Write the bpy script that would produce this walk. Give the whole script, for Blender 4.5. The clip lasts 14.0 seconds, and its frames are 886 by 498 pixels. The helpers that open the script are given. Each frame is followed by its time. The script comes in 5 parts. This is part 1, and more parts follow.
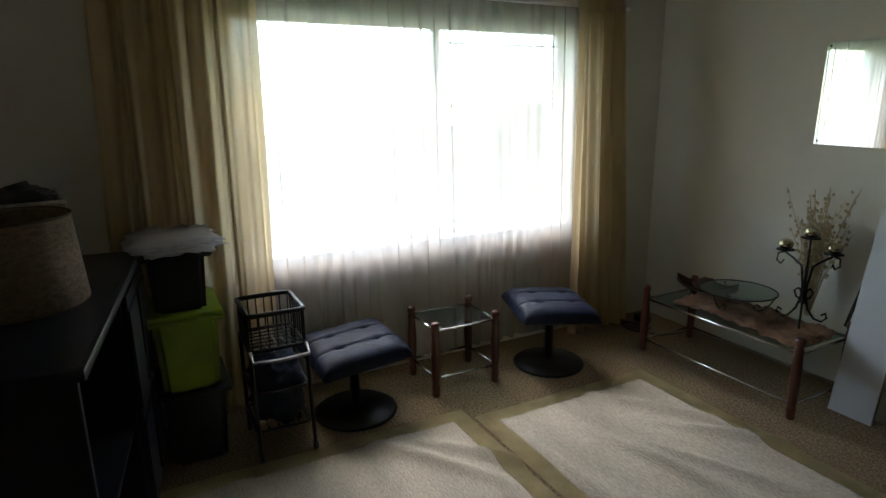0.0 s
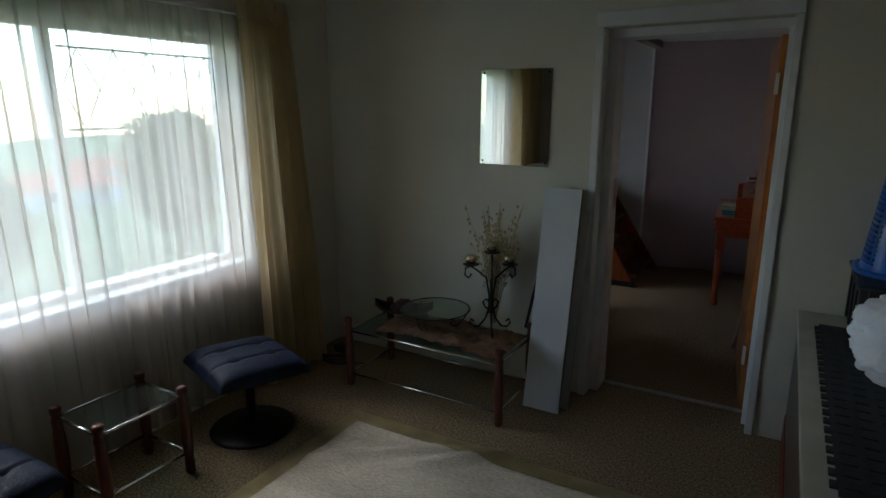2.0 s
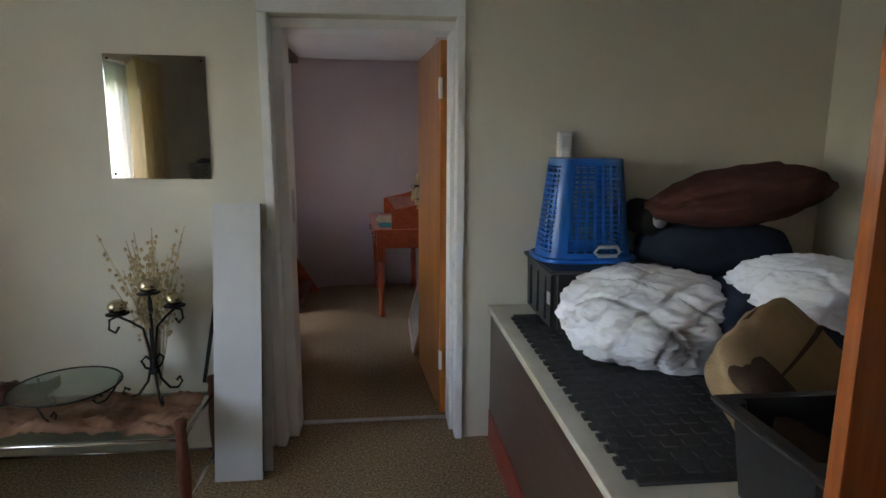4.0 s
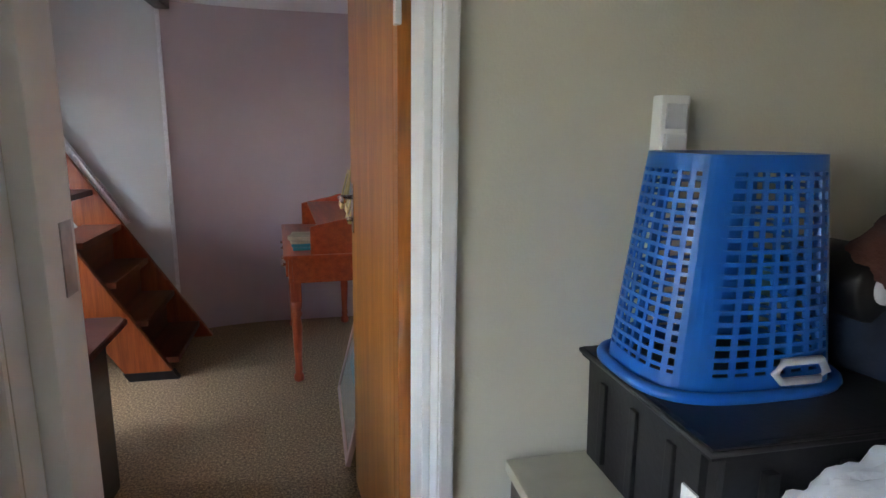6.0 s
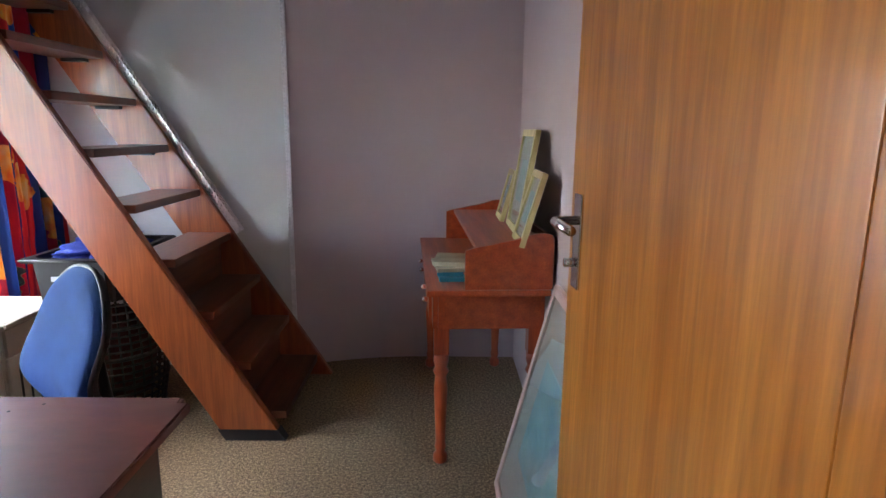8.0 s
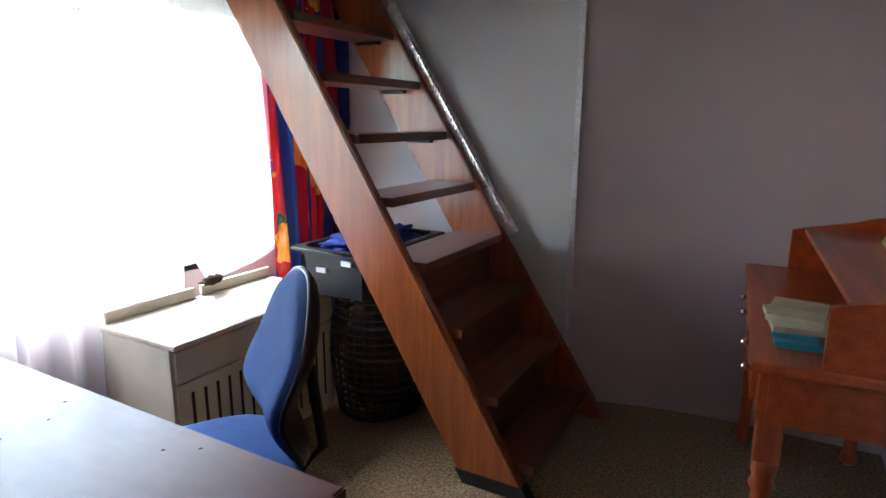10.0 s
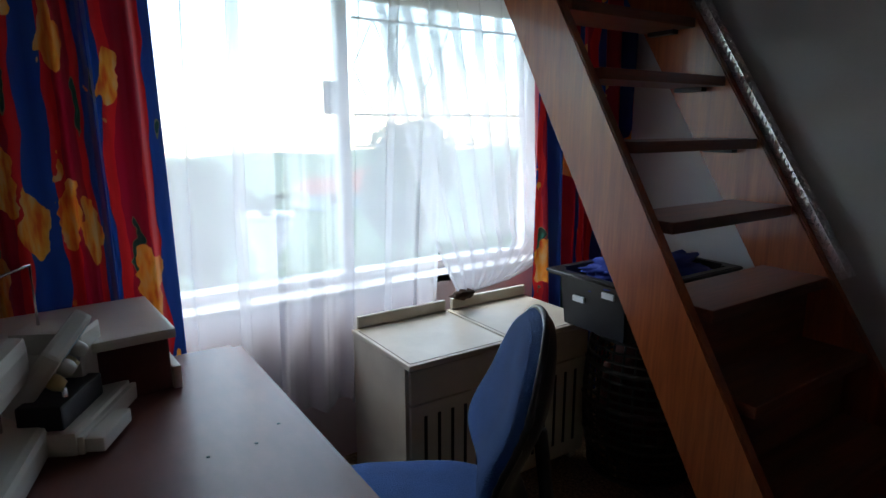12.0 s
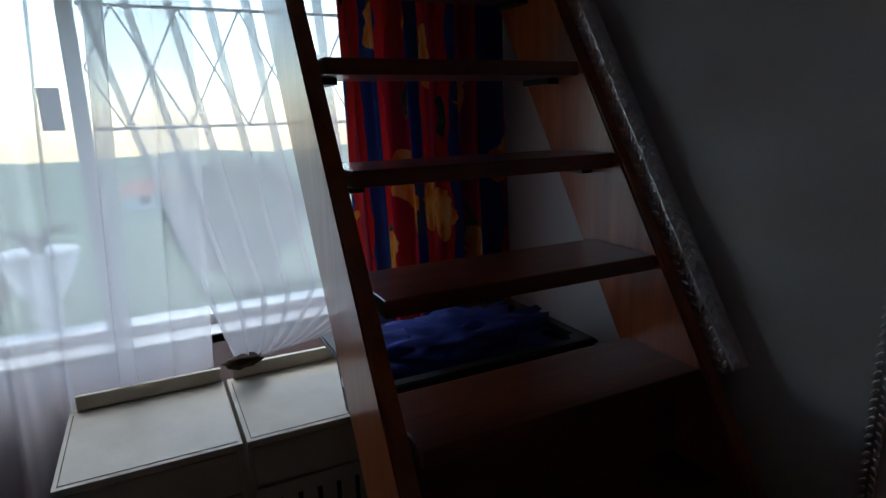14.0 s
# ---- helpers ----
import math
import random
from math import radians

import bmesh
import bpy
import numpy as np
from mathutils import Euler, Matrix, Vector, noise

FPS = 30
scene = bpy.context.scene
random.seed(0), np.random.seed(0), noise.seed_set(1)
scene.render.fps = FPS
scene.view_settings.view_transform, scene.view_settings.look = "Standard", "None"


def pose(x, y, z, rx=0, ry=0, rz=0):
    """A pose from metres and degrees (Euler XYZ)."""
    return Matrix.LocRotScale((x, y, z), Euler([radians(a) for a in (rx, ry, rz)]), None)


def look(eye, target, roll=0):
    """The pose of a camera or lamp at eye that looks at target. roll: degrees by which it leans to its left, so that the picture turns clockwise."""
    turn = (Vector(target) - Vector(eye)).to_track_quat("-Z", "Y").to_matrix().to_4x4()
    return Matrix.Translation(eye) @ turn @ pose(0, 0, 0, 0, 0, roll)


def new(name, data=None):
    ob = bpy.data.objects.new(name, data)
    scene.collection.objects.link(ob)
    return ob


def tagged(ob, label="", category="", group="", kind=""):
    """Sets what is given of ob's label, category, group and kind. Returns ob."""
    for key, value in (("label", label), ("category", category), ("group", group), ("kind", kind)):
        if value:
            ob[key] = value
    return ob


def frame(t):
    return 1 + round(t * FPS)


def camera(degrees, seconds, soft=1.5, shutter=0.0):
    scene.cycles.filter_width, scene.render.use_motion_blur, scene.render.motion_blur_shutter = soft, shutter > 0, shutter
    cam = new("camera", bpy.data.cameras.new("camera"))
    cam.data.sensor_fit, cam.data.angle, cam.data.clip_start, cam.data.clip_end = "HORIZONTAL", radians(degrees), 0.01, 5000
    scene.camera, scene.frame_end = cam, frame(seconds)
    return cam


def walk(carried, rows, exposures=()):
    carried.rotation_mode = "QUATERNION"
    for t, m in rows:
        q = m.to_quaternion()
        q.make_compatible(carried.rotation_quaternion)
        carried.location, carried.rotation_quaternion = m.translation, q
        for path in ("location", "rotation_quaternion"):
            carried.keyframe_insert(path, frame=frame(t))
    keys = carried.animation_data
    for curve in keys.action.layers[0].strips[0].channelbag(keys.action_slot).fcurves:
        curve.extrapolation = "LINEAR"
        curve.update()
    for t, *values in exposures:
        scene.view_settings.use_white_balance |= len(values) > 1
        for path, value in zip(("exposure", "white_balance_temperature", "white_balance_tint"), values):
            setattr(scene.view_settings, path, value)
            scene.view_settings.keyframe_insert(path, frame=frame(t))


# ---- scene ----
cam = camera(73.8, 14.0)
PATH = [
    (0, (1.446, 1.38, 1.524), (-0.281, 2.269, 1.045), -0.7),
    (0.5, (1.377, 1.414, 1.575), (-0.268, 2.439, 1.08), -0.9),
    (1, (1.261, 1.388, 1.56), (-0.136, 2.735, 1.075), -0.5),
    (1.5, (1.178, 1.467, 1.573), (-0.034, 2.983, 1.091), -0.5),
    (2, (1.037, 1.555, 1.594), (0.062, 3.239, 1.132), -0.2),
    (2.5, (0.968, 1.631, 1.589), (0.223, 3.434, 1.151), -0.2),
    (3, (0.847, 1.698, 1.563), (0.425, 3.61, 1.156), 0.2),
    (3.5, (0.71, 1.766, 1.512), (0.634, 3.728, 1.132), 0.2),
    (3.7, (0.666, 1.815, 1.472), (0.73, 3.781, 1.113), 0.3),
    (5.8, (0.75, 3.314, 1.419), (1.176, 5.227, 1.018), 0.3),
    (6, (0.749, 3.46, 1.415), (1.175, 5.375, 1.022), 0.7),
    (6.3, (0.749, 3.654, 1.41), (1.141, 5.576, 1.021), 1.0),
    (6.5, (0.74, 3.782, 1.392), (1.095, 5.712, 1.008), 1.1),
    (7, (0.712, 4.068, 1.382), (0.947, 6.014, 0.987), 0.8),
    (9.5, (0.544, 5.024, 1.272), (-0.078, 6.886, 0.886), 0.8),
    (10, (0.588, 5.16, 1.3), (-0.367, 6.865, 0.875), 0.3),
    (10.5, (0.516, 5.245, 1.304), (-0.667, 6.801, 0.878), 0.3),
    (11, (0.447, 5.285, 1.303), (-0.948, 6.655, 0.885), 0.2),
    (11.5, (0.413, 5.345, 1.301), (-1.123, 6.558, 0.89), 0.0),
    (12, (0.411, 5.455, 1.298), (-1.219, 6.539, 0.889), -0.1),
    (12.5, (0.423, 5.693, 1.305), (-1.246, 6.712, 0.886), -0.4),
    (13, (0.421, 5.976, 1.337), (-1.274, 6.948, 0.912), -0.8),
    (13.5, (0.417, 6.314, 1.362), (-1.315, 7.209, 0.917), -1.4),
    (14, (0.352, 6.577, 1.35), (-1.398, 7.439, 0.91), -1.7),
]
EXPOSURES = [
    (0, 3.65, 6500, 11), (1, 3.3, 6400, 10), (2, 2.7, 6200, 9), (3, 3.1, 6500, 14), (3.5, 3.8, 6700, 16), (5.8, 5.0, 6500, 17), (7, 5.1, 6400, 16),
    (9.5, 5.1, 6500, 16), (10, 4.6, 6500, 13), (11, 3.7, 6400, 11), (11.5, 3.1, 6400, 10), (12, 2.6, 6300, 10), (12.5, 2.3, 6200, 9), (14, 1.7, 6100, 11),
]
walk(cam, [(t, look(eye, target, roll)) for t, eye, target, roll in PATH], EXPOSURES)

# ---- light ----
world = bpy.data.worlds.new("sky")
scene.world = world
world.use_nodes = True
wn = world.node_tree.nodes
sky = wn.new("ShaderNodeTexSky")
sky.sky_type = "NISHITA"
sky.sun_disc = False
sky.sun_elevation, sky.sun_rotation = radians(52), radians(268)
sky.dust_density, sky.air_density = 1.2, 1.0
world.node_tree.links.new(sky.outputs[0], wn["Background"].inputs[0])
wn["Background"].inputs[1].default_value = 0.15
sun = new("sun", bpy.data.lights.new("sun", "SUN"))
sun.data.energy, sun.data.angle, sun.data.color = 0.32, radians(30), (1.0, 0.985, 0.965)
sun.matrix_world = look((-9, -0.5, 11), (0, 0, 0))


# ---- materials ----
def mat(name, col, rough=0.6, metal=0.0, var=0.15, scale=6.0, bump=0.0, bscale=80.0, col2=None, stretch=(1, 1, 1), coat=0.0, fine=0.0):
    m = bpy.data.materials.new(name)
    m.use_nodes = True
    nt = m.node_tree
    b = nt.nodes["Principled BSDF"]
    b.inputs["Roughness"].default_value = rough
    b.inputs["Metallic"].default_value = metal
    b.inputs["Coat Weight"].default_value = coat
    b.inputs["Coat Roughness"].default_value = 0.15
    tc = nt.nodes.new("ShaderNodeTexCoord")
    mp = nt.nodes.new("ShaderNodeMapping")
    mp.inputs["Scale"].default_value = stretch
    nt.links.new(tc.outputs["Object"], mp.inputs[0])
    n1 = nt.nodes.new("ShaderNodeTexNoise")
    n1.inputs["Scale"].default_value, n1.inputs["Detail"].default_value = scale, 6
    nt.links.new(mp.outputs[0], n1.inputs["Vector"])
    cr = nt.nodes.new("ShaderNodeValToRGB")
    c2 = col2 or tuple(c * (1 - var) for c in col)
    c1 = col if col2 else tuple(min(1, c * (1 + var * 0.6)) for c in col)
    cr.color_ramp.elements[0].color, cr.color_ramp.elements[1].color = (*c2, 1), (*c1, 1)
    cr.color_ramp.elements[0].position, cr.color_ramp.elements[1].position = 0.32, 0.68
    nt.links.new(n1.outputs[0], cr.inputs[0])
    out = cr.outputs[0]
    n2 = nt.nodes.new("ShaderNodeTexNoise")
    n2.inputs["Scale"].default_value, n2.inputs["Detail"].default_value = bscale, 3
    nt.links.new(mp.outputs[0], n2.inputs["Vector"])
    if fine:
        mx = nt.nodes.new("ShaderNodeMix")
        mx.data_type, mx.blend_type = "RGBA", "MULTIPLY"
        mx.inputs["Factor"].default_value = 1.0
        mr = nt.nodes.new("ShaderNodeMapRange")
        mr.inputs["From Min"].default_value, mr.inputs["From Max"].default_value = 0.3, 0.7
        mr.inputs["To Min"].default_value, mr.inputs["To Max"].default_value = 1 - fine, 1 + fine * 0.5
        nt.links.new(n2.outputs[0], mr.inputs[0])
        nt.links.new(out, mx.inputs["A"])
        nt.links.new(mr.outputs[0], mx.inputs["B"])
        out = mx.outputs["Result"]
    nt.links.new(out, b.inputs["Base Color"])
    if bump:
        bp = nt.nodes.new("ShaderNodeBump")
        bp.inputs["Strength"].default_value, bp.inputs["Distance"].default_value = bump, 0.01
        nt.links.new(n2.outputs[0], bp.inputs["Height"])
        nt.links.new(bp.outputs[0], b.inputs["Normal"])
    return m


def wood(name, a, b2, axis="z", rough=0.35, scale=3.0, coat=0.3):
    s = {"x": (0.6, 9, 9), "y": (9, 0.6, 9), "z": (9, 9, 0.6)}[axis]
    return mat(name, a, rough, col2=b2, scale=scale, stretch=s, bump=0.05, bscale=14, coat=coat, fine=0.2)


def glass(name, col=(0.9, 0.95, 0.93), rough=0.02):
    m = bpy.data.materials.new(name)
    m.use_nodes = True
    nt = m.node_tree
    nt.nodes.remove(nt.nodes["Principled BSDF"])
    t, g, mx = nt.nodes.new("ShaderNodeBsdfTransparent"), nt.nodes.new("ShaderNodeBsdfGlossy"), nt.nodes.new("ShaderNodeMixShader")
    lw = nt.nodes.new("ShaderNodeLayerWeight")
    lw.inputs[0].default_value = 0.25
    f = nt.nodes.new("ShaderNodeMapRange")
    f.inputs["To Min"].default_value, f.inputs["To Max"].default_value = 0.03, 0.5
    nt.links.new(lw.outputs["Facing"], f.inputs[0])
    t.inputs[0].default_value, g.inputs["Roughness"].default_value = (*col, 1), rough
    nt.links.new(f.outputs[0], mx.inputs[0])
    nt.links.new(t.outputs[0], mx.inputs[1])
    nt.links.new(g.outputs[0], mx.inputs[2])
    nt.links.new(mx.outputs[0], nt.nodes["Material Output"].inputs[0])
    return m


def sheer(name, col, clear, trans=0.5):
    """Thin woven cloth: part see-through, part diffuse, part translucent."""
    m = bpy.data.materials.new(name)
    m.use_nodes = True
    nt = m.node_tree
    nt.nodes.remove(nt.nodes["Principled BSDF"])
    t, d, l = (nt.nodes.new("ShaderNodeBsdf" + k) for k in ("Transparent", "Diffuse", "Translucent"))
    a, b = nt.nodes.new("ShaderNodeMixShader"), nt.nodes.new("ShaderNodeMixShader")
    tc = nt.nodes.new("ShaderNodeTexCoord")
    n = nt.nodes.new("ShaderNodeTexNoise")
    n.inputs["Scale"].default_value = 5.0
    nt.links.new(tc.outputs["Object"], n.inputs["Vector"])
    cr = nt.nodes.new("ShaderNodeValToRGB")
    cr.color_ramp.elements[0].color = (*[c * 0.88 for c in col], 1)
    cr.color_ramp.elements[1].color = (*col, 1)
    nt.links.new(n.outputs[0], cr.inputs[0])
    for k in (d, l):
        nt.links.new(cr.outputs[0], k.inputs[0])
    a.inputs[0].default_value, b.inputs[0].default_value = trans, clear
    nt.links.new(d.outputs[0], a.inputs[1])
    nt.links.new(l.outputs[0], a.inputs[2])
    nt.links.new(a.outputs[0], b.inputs[1])
    nt.links.new(t.outputs[0], b.inputs[2])
    nt.links.new(b.outputs[0], nt.nodes["Material Output"].inputs[0])
    return m


def floral(name):
    """Printed cotton: red and navy bands with yellow tulips and green leaves."""
    m = bpy.data.materials.new(name)
    m.use_nodes = True
    nt = m.node_tree
    b = nt.nodes["Principled BSDF"]
    b.inputs["Roughness"].default_value = 0.85
    b.inputs["Sheen Weight"].default_value = 0.2
    tc = nt.nodes.new("ShaderNodeTexCoord")
    uv = tc.outputs["UV"]

    def noise_warp(scale, amount):
        n = nt.nodes.new("ShaderNodeTexNoise")
        n.inputs["Scale"].default_value = scale
        nt.links.new(uv, n.inputs["Vector"])
        k = nt.nodes.new("ShaderNodeVectorMath")
        k.operation = "MULTIPLY_ADD"
        nt.links.new(n.outputs["Color"], k.inputs[0])
        k.inputs[1].default_value = (amount,) * 3
        nt.links.new(uv, k.inputs[2])
        return k.outputs[0]

    def mapped(src, scale, rot=0.0, loc=(0, 0, 0)):
        mp = nt.nodes.new("ShaderNodeMapping")
        mp.inputs["Scale"].default_value = (*scale, 1)
        mp.inputs["Rotation"].default_value = (0, 0, rot)
        mp.inputs["Location"].default_value = loc
        nt.links.new(src, mp.inputs[0])
        return mp.outputs[0]

    def ramp(src, stops, hard=True):
        cr = nt.nodes.new("ShaderNodeValToRGB")
        cr.color_ramp.interpolation = "CONSTANT" if hard else "LINEAR"
        while len(cr.color_ramp.elements) < len(stops):
            cr.color_ramp.elements.new(0.5)
        for e, (p, c) in zip(cr.color_ramp.elements, stops):
            e.position, e.color = p, (*c, 1)
        nt.links.new(src, cr.inputs[0])
        return cr.outputs[0]

    def mix(f, a, c):
        mx = nt.nodes.new("ShaderNodeMix")
        mx.data_type = "RGBA"
        nt.links.new(f, mx.inputs["Factor"])
        nt.links.new(a, mx.inputs["A"])
        nt.links.new(c, mx.inputs["B"])
        return mx.outputs["Result"]

    w = noise_warp(4.0, 0.09)
    wave = nt.nodes.new("ShaderNodeTexWave")
    wave.inputs["Scale"].default_value = 1.25
    nt.links.new(mapped(w, (1, 0.02)), wave.inputs["Vector"])
    base = ramp(wave.outputs["Fac"], [(0, (0.015, 0.06, 0.28)), (0.3, (0.66, 0.02, 0.022)), (0.8, (0.36, 0.008, 0.03))])
    leaf_v = nt.nodes.new("ShaderNodeTexVoronoi")
    leaf_v.inputs["Scale"].default_value = 6.0
    nt.links.new(mapped(noise_warp(11.0, 0.09), (2.6, 0.5), radians(38), (3.1, 1.7, 0)), leaf_v.inputs["Vector"])
    base = mix(ramp(leaf_v.outputs["Distance"], [(0, (1, 1, 1)), (0.27, (0, 0, 0))]), base,
               ramp(leaf_v.outputs["Distance"], [(0, (0.02, 0.15, 0.1)), (0.12, (0.015, 0.07, 0.05)), (0.25, (0.22, 0.2, 0.1))]))
    fl = nt.nodes.new("ShaderNodeTexVoronoi")
    fl.inputs["Scale"].default_value = 5.2
    nt.links.new(mapped(noise_warp(13.0, 0.10), (1.25, 0.62), radians(-12)), fl.inputs["Vector"])
    pet = nt.nodes.new("ShaderNodeTexNoise")
    pet.inputs["Scale"].default_value = 22.0
    nt.links.new(mapped(uv, (1.6, 0.5), radians(10)), pet.inputs["Vector"])
    base = mix(ramp(fl.outputs["Distance"], [(0, (1, 1, 1)), (0.33, (0, 0, 0))]), base,
               ramp(pet.outputs[0], [(0.3, (0.7, 0.1, 0.015)), (0.5, (0.85, 0.36, 0.04)), (0.68, (0.8, 0.5, 0.2))], False))
    nt.links.new(base, b.inputs["Base Color"])
    thin, blend = nt.nodes.new("ShaderNodeBsdfTranslucent"), nt.nodes.new("ShaderNodeMixShader")
    nt.links.new(base, thin.inputs[0])
    blend.inputs[0].default_value = 0.12
    nt.links.new(b.outputs[0], blend.inputs[1])
    nt.links.new(thin.outputs[0], blend.inputs[2])
    nt.links.new(blend.outputs[0], nt.nodes["Material Output"].inputs[0])
    return m


